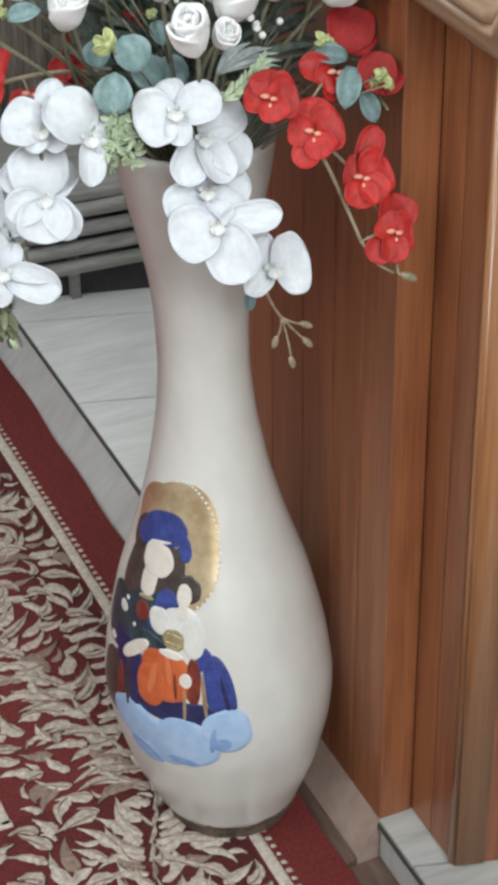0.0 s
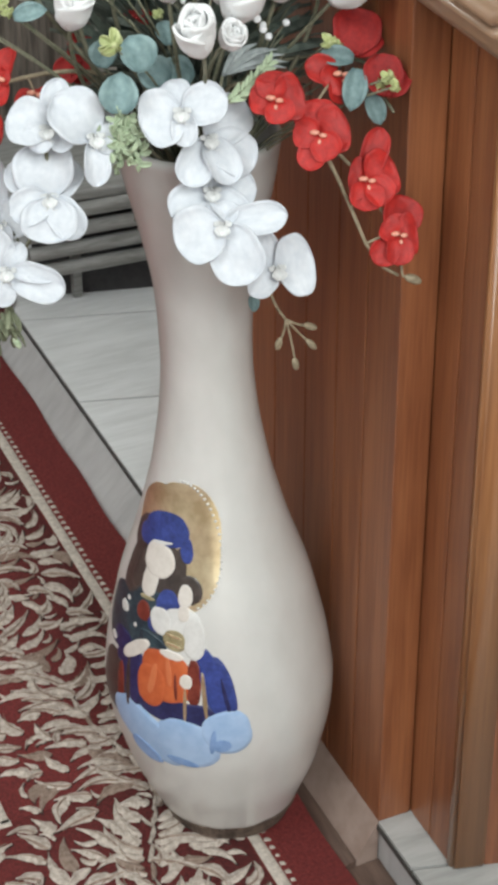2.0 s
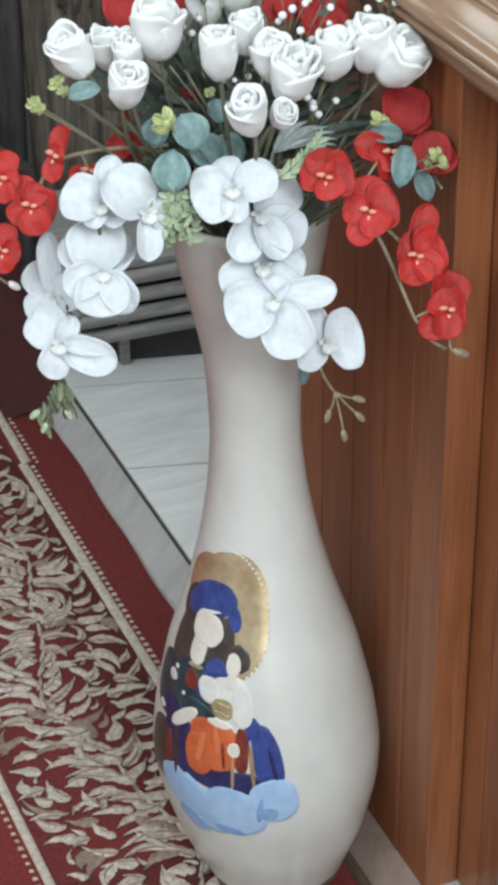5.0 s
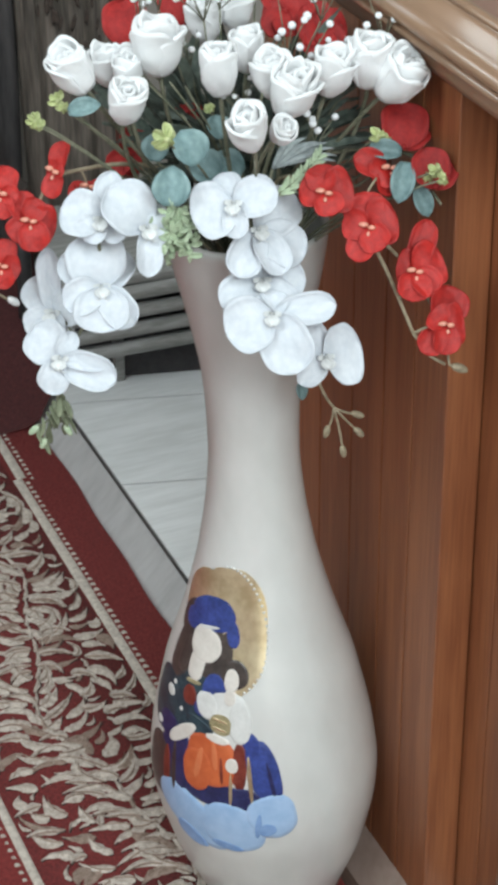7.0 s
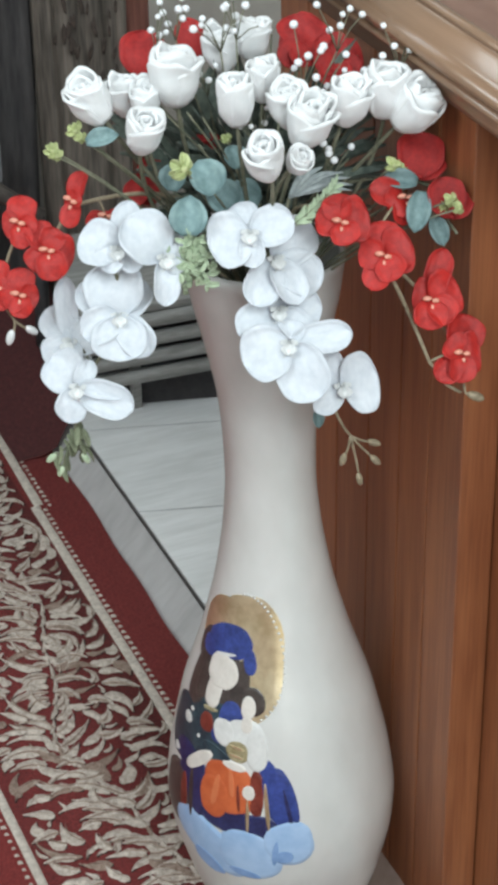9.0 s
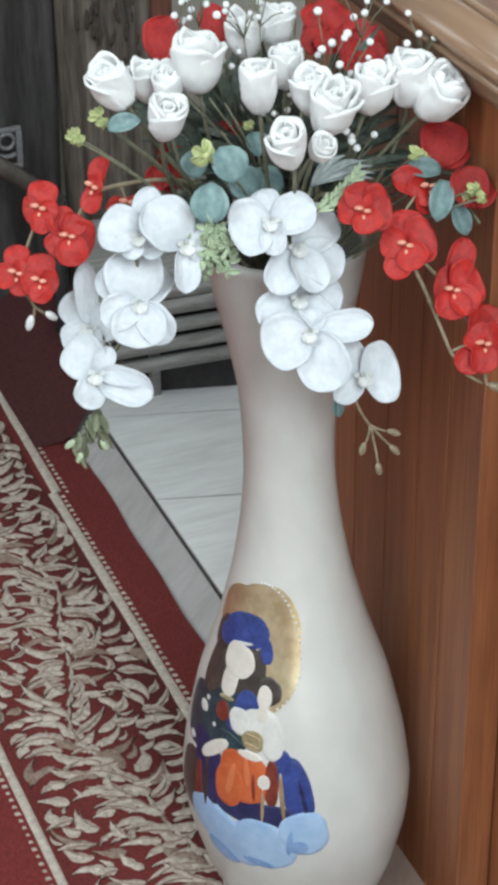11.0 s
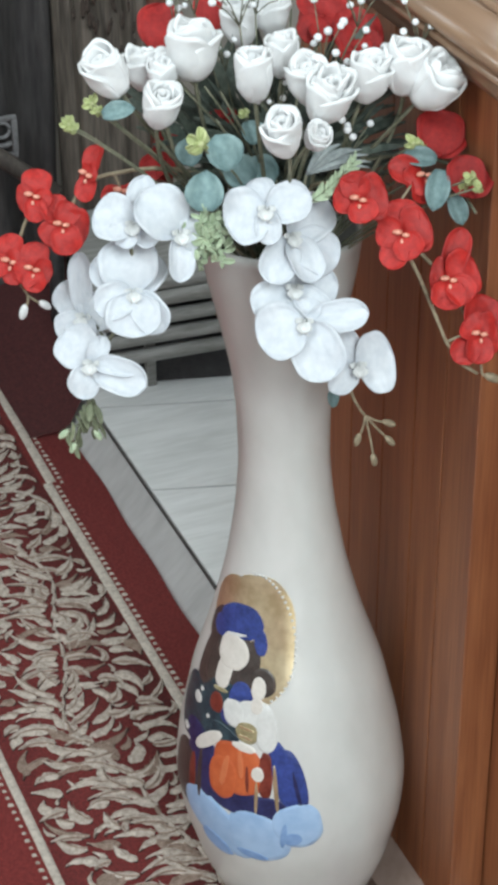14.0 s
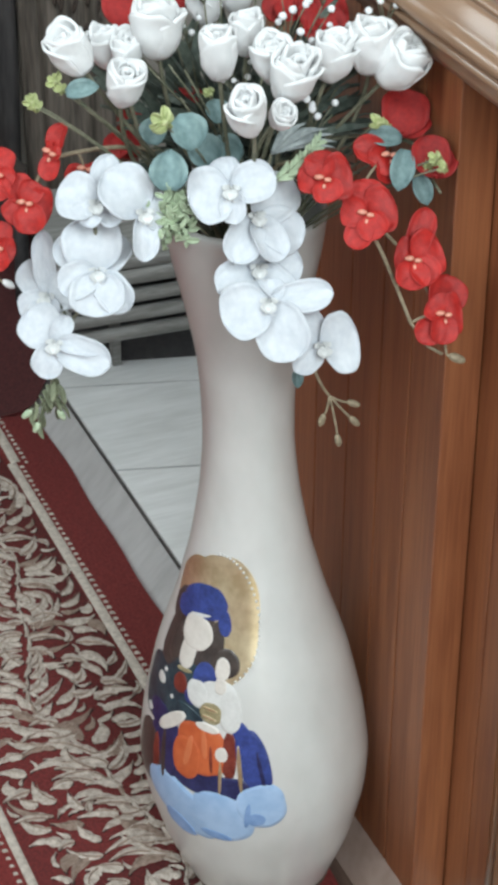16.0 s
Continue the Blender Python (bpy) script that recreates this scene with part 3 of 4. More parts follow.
part("body", bm, M_VASE, vase, "cream glazed pottery body")
bm = bmesh.new()
rings = []
for r, z in ((0.048, 0.0), (0.0635, 0.0), (0.0655, 0.002), (0.0662, 0.006), (0.0668, 0.012), (0.0685, 0.0180), (0.0738, 0.0222), (0.0752, 0.0258), (0.0700, 0.0262)):
    rings.append([bm.verts.new((r * math.sin(a) * (1 + 0.006 * math.sin(7 * a)) + 0.005 * RIGHT.x, -r * math.cos(a) * (1 + 0.006 * math.sin(5 * a)) + 0.005 * RIGHT.y, z + (0.0014 * math.sin(9 * a) + 0.001 * math.sin(17 * a) if z > 0.02 else 0))) for a in np.linspace(0, 2 * math.pi, 72, endpoint=False)])
for a, b in zip(rings, rings[1:]):
    for k in range(72):
        bm.faces.new((a[k], a[(k + 1) % 72], b[(k + 1) % 72], b[k]))
part("foot_ring", bm, M_FOOT, vase, "bare brown clay foot")

# painted panel: plain colour patches; (paint, angle, height, half width, half height, turn, layer, squareness)
painted_halo = [
    ("gold", -50.2, 0.3772, 0.0414, 0.0636, 5, 0, 2.5),
    ("gold", -68.4, 0.3966, 0.0376, 0.0338, -6, 0, 2.3),
    ("umber", -85.1, 0.3394, 0.0164, 0.0326, 6, 1, 2.4),
    ("umber", -81.1, 0.3724, 0.0226, 0.0216, 6, 1, 2.3),
    ("umber", -66.4, 0.3528, 0.0298, 0.0287, 0, 2, 2.4),
    ("umber", -47.7, 0.3581, 0.0074, 0.0181, -4, 2, 2.2),
    ("umber", -49.9, 0.3431, 0.0116, 0.0179, 10, 2, 2.2),
    ("teal", -89.1, 0.2790, 0.0329, 0.0335, 5, 2, 2.5),
    ("teal", -69.4, 0.2815, 0.0313, 0.0136, 8, 2, 2.3),
    ("teal", -66.2, 0.3107, 0.0317, 0.0180, -6, 1, 2.3),
    ("blue", -64.4, 0.3882, 0.0283, 0.0182, -14, 3, 2.2),
    ("blue", -43.5, 0.3758, 0.0067, 0.0142, -8, 3, 2.2),
    ("blue", -82.8, 0.3749, 0.0125, 0.0117, 4, 3, 2.1),
    ("umber", -80.7, 0.3400, 0.0090, 0.0218, 9, 4, 2.3),
]
painted_robe = [
    ("cream", -65.2, 0.3581, 0.0193, 0.0185, 4, 5, 2.2),
    ("cream", -69.1, 0.3363, 0.0104, 0.0181, 4, 4, 2.6),
    ("pale", -64.8, 0.3753, 0.0133, 0.0016, -14, 6, 2.2),
    ("olive", -68.8, 0.3180, 0.0098, 0.0020, -6, 6, 2.2),
    ("maroon", -69.9, 0.3031, 0.0094, 0.0108, 0, 3, 2.2),
    ("blue", -53.4, 0.3195, 0.0131, 0.0160, 14, 3, 2.1),
    ("blue", -60.2, 0.2961, 0.0091, 0.0090, 0, 3, 2.1),
    ("pale", -86.8, 0.2933, 0.0073, 0.0062, 10, 4, 2.0),
    ("pale", -93.1, 0.2529, 0.0065, 0.0039, 0, 4, 2.0),
    ("pale", -84.3, 0.3047, 0.0029, 0.0025, 0, 4, 2.0),
    ("pale", -74.6, 0.2842, 0.0024, 0.0022, 0, 4, 2.0),
    ("navy", -83.5, 0.2583, 0.0196, 0.0140, 0, 3, 2.1),
    ("umber", -39.8, 0.3376, 0.0132, 0.0144, 0, 5, 2.1),
]
painted_child = [
    ("cream", -41.8, 0.3322, 0.0078, 0.0123, 2, 6, 2.2),
    ("cream", -42.1, 0.3153, 0.0061, 0.0087, 0, 6, 2.2),
    ("pale", -56.6, 0.3019, 0.0125, 0.0145, -16, 5, 2.2),
    ("pale", -44.0, 0.3023, 0.0205, 0.0191, 0, 4, 2.3),
    ("pale", -35.7, 0.2922, 0.0110, 0.0241, -4, 5, 2.3),
    ("olive", -46.9, 0.2865, 0.0122, 0.0116, 4, 6, 2.3),
    ("gold", -47.1, 0.2906, 0.0087, 0.0017, 8, 7, 2.1),
    ("gold", -47.5, 0.2816, 0.0088, 0.0017, 8, 7, 2.1),
    ("teal", -60.7, 0.2800, 0.0171, 0.0051, 14, 5, 2.2),
    ("cream", -48.4, 0.2703, 0.0130, 0.0041, 6, 7, 2.1),
    ("cream", -71.9, 0.2607, 0.0232, 0.0074, -42, 6, 2.2),
    ("navy", -76.8, 0.2251, 0.0236, 0.0343, 0, 2, 2.4),
]
painted_lap = [
    ("umber", -89.0, 0.2040, 0.0274, 0.0366, -4, 3, 2.4),
    ("maroon", -80.7, 0.2114, 0.0060, 0.0277, -4, 4, 2.2),
    ("navy", -70.2, 0.2306, 0.0117, 0.0330, -3, 4, 2.3),
    ("umber", -74.6, 0.2210, 0.0034, 0.0312, -3, 5, 2.2),
    ("orange", -52.1, 0.2448, 0.0282, 0.0287, 0, 5, 2.8),
    ("orange", -59.3, 0.2321, 0.0173, 0.0246, 0, 6, 2.6),
    ("maroon", -35.6, 0.2452, 0.0072, 0.0252, 0, 4, 2.4),
    ("blue", -23.0, 0.2407, 0.0152, 0.0351, -14, 3, 2.5),
    ("blue", -29.3, 0.2700, 0.0081, 0.0140, -24, 3, 2.2),
    ("navy", -50.7, 0.2102, 0.0385, 0.0155, 6, 3, 2.5),
    ("navy", -33.0, 0.2097, 0.0177, 0.0128, 4, 4, 2.4),
    ("gold", -30.0, 0.2324, 0.0022, 0.0285, -4, 6, 2.2),
]
painted_cloud = [
    ("gold", -39.9, 0.2202, 0.0017, 0.0204, 0, 6, 2.2),
    ("navy", -19.2, 0.2294, 0.0022, 0.0248, -10, 5, 2.0),
    ("peach", -58.1, 0.2393, 0.0039, 0.0193, 8, 7, 2.1),
    ("peach", -49.1, 0.2527, 0.0030, 0.0165, -8, 7, 2.1),
    ("maroon", -44.9, 0.2380, 0.0018, 0.0158, -4, 7, 2.0),
    ("cream", -39.5, 0.2463, 0.0067, 0.0083, 0, 7, 2.1),
    ("sky", -64.4, 0.1715, 0.0501, 0.0266, 26, 5, 2.4),
    ("sky", -40.1, 0.1732, 0.0340, 0.0313, 10, 6, 2.4),
    ("sky", -19.9, 0.1910, 0.0252, 0.0270, -14, 7, 2.3),
    ("mid", -64.3, 0.1470, 0.0210, 0.0113, 28, 7, 2.1),
    ("mid", -26.6, 0.1801, 0.0033, 0.0172, 8, 8, 2.0),
    ("mid", -22.3, 0.1758, 0.0099, 0.0087, -20, 8, 2.1),
    ("mid", -43.1, 0.1483, 0.0182, 0.0057, 10, 7, 2.0),
]


def patch(parent, name, paint, angle, z, hw, hh, turn, layer, power):
    bm = bmesh.new()
    n, m = 40, 9
    r0 = vase_radius(z)
    c, s = math.cos(radians(turn)), math.sin(radians(turn))
    wob = random.uniform(0, 6)
    centre = bm.verts.new(vase_point(angle, z, 0.0004 + 0.0002 * layer))
    prev = None
    for k in range(1, m + 1):
        row = []
        for i in range(n):
            a = 2 * math.pi * i / n
            ca, sa = math.cos(a), math.sin(a)
            rad = (abs(ca) ** power + abs(sa) ** power) ** (-1 / power)
            rad *= k / m * (1 + 0.022 * math.sin(3 * a + wob) + 0.012 * math.sin(7 * a + 2 * wob))
            u, v = hw * rad * ca, hh * rad * sa
            u, v = u * c + v * s, -u * s + v * c
            row.append(bm.verts.new(vase_point(angle + math.degrees(u / r0), z + v, 0.0004 + 0.0002 * layer if k < m else 0.0001)))
        for i in range(n):
            if prev is None:
                bm.faces.new((centre, row[i], row[(i + 1) % n]))
            else:
                bm.faces.new((prev[i], row[i], row[(i + 1) % n], prev[(i + 1) % n]))
        prev = row
    return part(name, bm, PAINTS[paint], parent)


panel = None
for paint, *rest in painted_halo + painted_robe + painted_child + painted_lap + painted_cloud:
    ob = patch(panel or vase, "painted_panel" if panel is None else "paint_patch", paint, *rest)
    if panel is None:
        panel = tagged(ob, "gold arched ground of the painted panel")

_, ga, gz, gw, gh, *_rest = painted_halo[0]
BEADM = mesh_of("bead", ball(0.0016, detail=1), PAINTS["pale"])
for k in range(26):
    a = radians(95 - 6.2 * k)
    u, v = gw * math.cos(a) * 1.0, gh * math.sin(a) * 1.0
    part("bead", BEADM, None, panel, at=Matrix.Translation(vase_point(ga + math.degrees(u / vase_radius(gz)), gz + v, 0.0006)))

# ---- flowers ----
MOUTH = VASE + Vector((0, 0, 0.70)) + RIGHT * -0.015


def petal_mesh(name, wave, cup, rim, mat):
    """A broad round orchid petal 5 cm long and wide: narrow claw, cupped blade, edge turned up a little."""
    def shape(u, v):
        s, v = (u - 0.5) * 2, 0.5 - 0.5 * math.cos(math.pi * v)
        w = 0.5 * max(0.0, 1 - abs(2 * v ** 1.22 - 1) ** 2.4) ** 0.52
        w = max(w, 0.07 * (1 - v) + 0.012)
        edge = max(abs(s) ** 9, v ** 14)
        z = cup * (s * s * w * 0.9 + 0.55 * math.sin(math.pi * v) - 0.55 * v * v) + rim * edge + wave * math.sin(4.2 * s + 6 * v) * v * (0.3 + 0.7 * abs(s))
        z += 0.02 * math.exp(-(s * w / 0.05) ** 2) * math.sin(math.pi * v)
        return 0.05 * s * w * (1 + 0.03 * math.sin(9 * v)), 0.05 * v * (1 - 0.05 * s * s * (1 - v)), 0.05 * z
    return mesh_of(name, sheet(shape, 13, 19, 0.0011), mat)


def lip_mesh(name, mat, size):
    """Column, ruffled lip and two side lobes."""
    bm = ball(0.0024, (0, 0.002, 0.006), (0.7, 0.9, 1.4))
    sheet(lambda u, v: ((u - 0.5) * 0.016 * (0.25 + math.sin(math.pi * v)), -0.015 * v, 0.005 + 0.007 * math.sin(2.4 * v) + 0.005 * (2 * u - 1) ** 2), 7, 7, 0.001, bm)
    for s in (-1, 1):
        sheet(lambda u, v: (s * (0.002 + 0.009 * v), 0.001 + 0.010 * (u - 0.5) * (1 - 0.5 * v), 0.004 + 0.009 * v * (1 - 0.3 * v)), 5, 5, 0.001, bm)
        tube([(s * 0.001, -0.012, 0.011), (s * 0.005, -0.017, 0.012), (s * 0.009, -0.016, 0.013)], 0.0009, 0.0005, 5, bm)
    bmesh.ops.scale(bm, vec=(size, size, size), verts=bm.verts)
    return mesh_of(name, bm, mat)


def twin_lip(name, mat):
    """Two pale lobes side by side, as on the red flowers."""
    bm = ball(0.0032, (-0.0034, 0.001, 0.006), (1.3, 0.7, 0.8))
    ball(0.0028, (0.0034, -0.001, 0.006), (1.2, 0.75, 0.8), bm=bm)
    ball(0.0020, (0.0006, -0.006, 0.005), (0.8, 1.2, 0.8), 1, bm)
    return mesh_of(name, bm, mat)


def orchid_kit(mat, lip):
    return dict(petals=[petal_mesh("petal", w, c, r, mat) for w, c, r in ((0.024, 0.17, 0.060), (0.036, 0.22, 0.048), (0.030, 0.13, 0.070))], lip=lip)


def flower(place, yaw, pitch, *petals):
    """A bloom's place, the way it looks, and its petals: direction clockwise from upright, length, width."""
    f = Vector((-0.329, -0.792, 0.514))
    side = Vector((0, 0, 1)).cross(f).normalized()
    f.rotate(Matrix.Rotation(radians(yaw), 3, "Z"))
    f.rotate(Matrix.Rotation(radians(-pitch), 3, side))
    return Vector(place), f, petals


WHITE_KIT, RED_KIT = orchid_kit(M_WHITE, lip_mesh("bloom", M_HEART, 0.66)), orchid_kit(M_RED, twin_lip("bloom", M_REDLIP))
PLAIN_KIT = orchid_kit(M_DIMRED, mesh_of("bloom", ball(0.0025, (0, 0, 0.003)), M_DIMRED))
rf = random.Random(11)


def bloom(parent, kit, row):
    """An orchid flower: lip and column with its petals round it, each next one lying over the last."""
    place, f, petals = row
    ob = part("bloom", kit["lip"], None, parent, at=facing(*place, *f))
    for k, (ang, length, width) in enumerate(petals):
        m = Matrix.Translation((0, 0, -0.004 + 0.0016 * k)) @ Matrix.Rotation(radians(-ang), 4, "Z") @ Matrix.Rotation(radians(rf.uniform(2, 13)), 4, "X") @ Matrix.Rotation(radians(rf.uniform(-9, 9)), 4, "Y")
        m = m @ Matrix.Diagonal((width / 0.05, length / 0.05, (width + length) / 0.1, 1))
        part("petal", kit["petals"][(k + int(ang)) % 3], None, ob, at=m)
    return ob


def spray(name, label, group, kit, rows, chain, tail, mat=M_STEM):
    """A stem that arches out of the vase's mouth along its flowers."""
    t = thing(name, label, "flowers", group)
    pts = [r[0] for r in rows]
    face = [r[1] for r in rows]
    line = [MOUTH + Vector((0, 0, -0.03)), MOUTH + (pts[chain[0]] - MOUTH) * 0.35 + Vector((0, 0, 0.07))]
    line += [pts[i] - face[i] * 0.012 for i in chain] + [Vector(tail)]
    fine = []
    for k in range(len(line) - 1):
        p0, p1, p2, p3 = line[max(k - 1, 0)], line[k], line[k + 1], line[min(k + 2, len(line) - 1)]
        for s in np.linspace(0, 1, 6, endpoint=False):
            fine.append(0.5 * (2 * p1 + (p2 - p0) * s + (2 * p0 - 5 * p1 + 4 * p2 - p3) * s * s + (3 * p1 - p0 - 3 * p2 + p3) * s ** 3))
    fine.append(line[-1])
    part("stem", tube(fine, 0.0022, 0.0012), mat, t)
    for i, r in enumerate(rows):
        bloom(t, kit, r)
        if i not in chain:
            near = min(fine, key=lambda p: (p - pts[i]).length)
            part("stalk", tube(bend(near, (near + pts[i]) / 2 + Vector((0, 0, 0.01)), pts[i] - face[i] * 0.004), 0.0012, 0.001), mat, t)
    return t


def tip(parent, start, buds, mat=M_TWIG, bud_mat=M_TWIG, size=1.0):
    """The bare end of a spray: fine twigs with closed buds."""
    hub = Vector(start)
    if len(buds) > 2:
        mean = sum((Vector(b[:3]) for b in buds), Vector()) / len(buds)
        hub = hub.lerp(mean, 0.62)
        part("twig", tube(bend(start, Vector(start).lerp(hub, 0.5) + Vector((-0.003, 0, -0.004)), hub, 7), 0.0015, 0.0012), mat, parent)
    for x, y, z, s in buds:
        b = Vector((x, y, z))
        a = hub
        part("twig", tube(bend(a, a + (b - a) * 0.5 + Vector((0.002, 0, -0.004)), b, 7), 0.0012, 0.0009), mat, parent)
        d = (b - a).normalized()
        m = Matrix.Translation(b) @ d.to_track_quat("Z", "Y").to_matrix().to_4x4()
        bm = ball(0.0042 * s * size, (0, 0, 0.003), (0.75, 0.75, 1.5))
        part("bud", bm, bud_mat, parent, at=m)


white_front = [
    flower((-0.066, -0.092, 0.853), -6, 4, (-25, 0.028, 0.027), (-110, 0.036, 0.048), (70, 0.037, 0.035), (171, 0.028, 0.022)),
    flower((-0.045, -0.091, 0.825), 16, 6, (55, 0.045, 0.038), (128, 0.044, 0.039), (-144, 0.043, 0.032), (164, 0.042, 0.031)),
    flower((-0.047, -0.104, 0.785), 2, 4, (-124, 0.040, 0.038), (88, 0.036, 0.034), (-3, 0.030, 0.023), (135, 0.037, 0.027)),
    flower((-0.048, -0.128, 0.766), -4, 0, (-3, 0.020, 0.028), (79, 0.052, 0.028), (153, 0.052, 0.045), (-114, 0.041, 0.048)),
    flower((-0.008, -0.143, 0.724), 14, 0, (-21, 0.035, 0.024), (-126, 0.030, 0.022), (82, 0.032, 0.053)),
]
white_side = [
    flower((-0.129, -0.060, 0.830), 10, 0, (-38, 0.046, 0.045), (39, 0.023, 0.021), (-175, 0.039, 0.023), (131, 0.018, 0.016)),
    flower((-0.157, -0.031, 0.830), -8, 4, (9, 0.042, 0.025), (-78, 0.036, 0.041), (126, 0.023, 0.023), (-138, 0.022, 0.027)),
    flower((-0.191, 0.008, 0.733), -20, 0, (-13, 0.056, 0.023), (-49, 0.038, 0.031), (-131, 0.029, 0.028), (64, 0.027, 0.035), (168, 0.027, 0.031)),
    flower((-0.163, -0.038, 0.773), 4, 4, (-48, 0.043, 0.032), (36, 0.037, 0.035), (-7, 0.046, 0.051), (-113, 0.035, 0.032), (145, 0.041, 0.030), (-177, 0.038, 0.047)),
    flower((-0.199, -0.029, 0.709), -8, 0, (-44, 0.037, 0.040), (-162, 0.031, 0.028), (23, 0.026, 0.019), (107, 0.051, 0.032), (94, 0.041, 0.016)),
]
red_front = [
    flower((0.001, -0.121, 0.863), -4, 0, (-80, 0.021, 0.029), (74, 0.023, 0.039), (-14, 0.023, 0.026), (158, 0.020, 0.026)),
    flower((0.063, -0.108, 0.867), 24, 4, (-59, 0.029, 0.024), (-168, 0.022, 0.022), (-115, 0.016, 0.027)),
    flower((0.030, -0.142, 0.836), -8, 2, (-16, 0.029, 0.035), (67, 0.025, 0.041), (-165, 0.030, 0.024), (-81, 0.021, 0.027), (145, 0.023, 0.027)),
    flower((0.066, -0.156, 0.795), 6, 0, (20, 0.044, 0.023), (-81, 0.015, 0.036), (64, 0.026, 0.041), (-173, 0.025, 0.030), (136, 0.025, 0.027)),
    flower((0.090, -0.168, 0.746), 12, 0, (17, 0.033, 0.036), (-133, 0.030, 0.025), (85, 0.017, 0.036), (-171, 0.025, 0.025), (-41, 0.017, 0.027)),
]
red_dim = [
    flower((0.087, -0.091, 0.874), 0, 10, (40, 0.027, 0.027), (1, 0.039, 0.041)),
    flower((0.093, -0.137, 0.856), 8, 8, (31, 0.026, 0.026), (-8, 0.034, 0.032)),
]
red_side = [
    flower((-0.177, 0.023, 0.856), -30, 0, (-2, 0.026, 0.020), (178, 0.023, 0.019), (-90, 0.009, 0.020), (74, 0.009, 0.014)),
    flower((-0.220, 0.042, 0.836), -8, 4, (4, 0.024, 0.026), (-108, 0.015, 0.025), (98, 0.016, 0.018), (166, 0.022, 0.020)),
    flower((-0.204, 0.020, 0.817), 6, 0, (-23, 0.027, 0.025), (110, 0.023, 0.037), (-135, 0.021, 0.026), (166, 0.026, 0.028), (25, 0.020, 0.023)),
    flower((-0.230, 0.022, 0.780), -4, 0, (3, 0.023, 0.025), (99, 0.016, 0.024), (-127, 0.016, 0.025), (166, 0.020, 0.021)),
    flower((-0.245, 0.037, 0.783), -8, 0, (-5, 0.024, 0.023), (-111, 0.020, 0.023), (158, 0.020, 0.020), (58, 0.013, 0.019)),
    flower((-0.149, 0.024, 0.833), 0, 30, (-92, 0.018, 0.019), (82, 0.014, 0.020), (-8, 0.010, 0.023)),
]
red_behind = [
    flower((-0.084, 0.100, 0.923), 0, 10, (36, 0.029, 0.027), (0, 0.042, 0.040)),
    flower((-0.041, 0.089, 0.933), 0, 10, (10, 0.032, 0.019), (-8, 0.040, 0.025)),
    flower((0.051, 0.064, 0.945), -6, 12, (-24, 0.029, 0.035), (-90, 0.021, 0.028), (41, 0.025, 0.040), (148, 0.023, 0.038), (-153, 0.027, 0.028)),
    flower((0.071, 0.037, 0.935), 8, 12, (-15, 0.027, 0.031), (90, 0.023, 0.035), (-166, 0.029, 0.030), (-103, 0.022, 0.028), (148, 0.022, 0.028)),
    flower((-0.104, 0.047, 0.847), 14, 0, (20, 0.027, 0.022), (-120, 0.022, 0.023), (161, 0.017, 0.024)),
    flower((-0.052, 0.039, 0.879), 0, 20, (-97, 0.015, 0.016), (70, 0.014, 0.017), (0, 0.011, 0.014)),
]

roses = [
    (-0.079, 0.102, 0.944, -0.66, -0.19, 0.72, 0, 0.95),
    (-0.039, 0.095, 0.951, 0.30, -0.66, 0.69, 40, 0.8),
    (0.047, 0.059, 0.946, -0.60, -0.16, 0.78, 0, 1.15),
    (0.066, 0.029, 0.935, 0.31, -0.57, 0.76, 70, 1.15),
    (-0.101, 0.046, 0.851, -0.82, -0.19, 0.54, 0, 0.85),
    (-0.057, 0.038, 0.879, 0.28, -0.59, 0.75, 50, 0.6),
]

roses = [
    (-0.164, 0.007, 0.950, -0.51, -0.01, 0.86, 0, 1),
    (-0.125, 0.034, 0.939, -0.25, -0.12, 0.96, 40, 0.9),
    (-0.115, 0.008, 0.941, -0.04, -0.27, 0.96, 80, 0.88),
    (-0.131, -0.028, 0.930, -0.02, -0.49, 0.87, 20, 0.98),
    (-0.093, -0.001, 0.963, -0.11, -0.14, 0.98, 10, 1.18),
    (-0.063, -0.057, 0.957, -0.14, -0.20, 0.97, 60, 1.08),
    (-0.035, 0.040, 0.963, -0.15, -0.12, 0.98, 0, 0.98),
    (-0.007, 0.038, 0.970, -0.03, -0.17, 0.98, 30, 0.95),
    (-0.018, -0.011, 0.951, -0.02, -0.18, 0.98, 70, 0.95),
    (-0.019, -0.065, 0.949, -0.21, -0.16, 0.96, 0, 1),
    (-0.017, -0.099, 0.946, 0.07, -0.48, 0.88, 50, 1.12),
]

more_roses = [
    (0.030, -0.075, 0.948, 0.17, -0.27, 0.95, 20, 1.05),
    (-0.065, -0.122, 0.933, -0.33, -0.37, 0.87, 0, 1.02),
    (-0.033, -0.114, 0.920, 0.12, -0.73, 0.67, 90, 0.6),
    (0.061, -0.077, 0.951, -0.12, -0.30, 0.95, 35, 1.12),
    (0.080, -0.096, 0.940, 0.42, -0.50, 0.74, 75, 1.08),
]

round_leaves = [
    (-0.110, -0.070, 0.869, -0.43, -0.84, 0.33, 0, 1.2),
    (-0.093, -0.066, 0.898, -0.22, -0.81, 0.54, 20, 1.15),
    (-0.075, -0.052, 0.873, -0.15, -0.90, 0.40, 40, 1.1),
    (-0.109, -0.038, 0.890, -0.53, -0.66, 0.53, 0, 0.9),
    (-0.047, -0.031, 0.858, -0.23, -0.80, 0.55, 60, 1.1),
    (-0.053, -0.029, 0.894, -0.13, -0.75, 0.64, 0, 0.8),
]

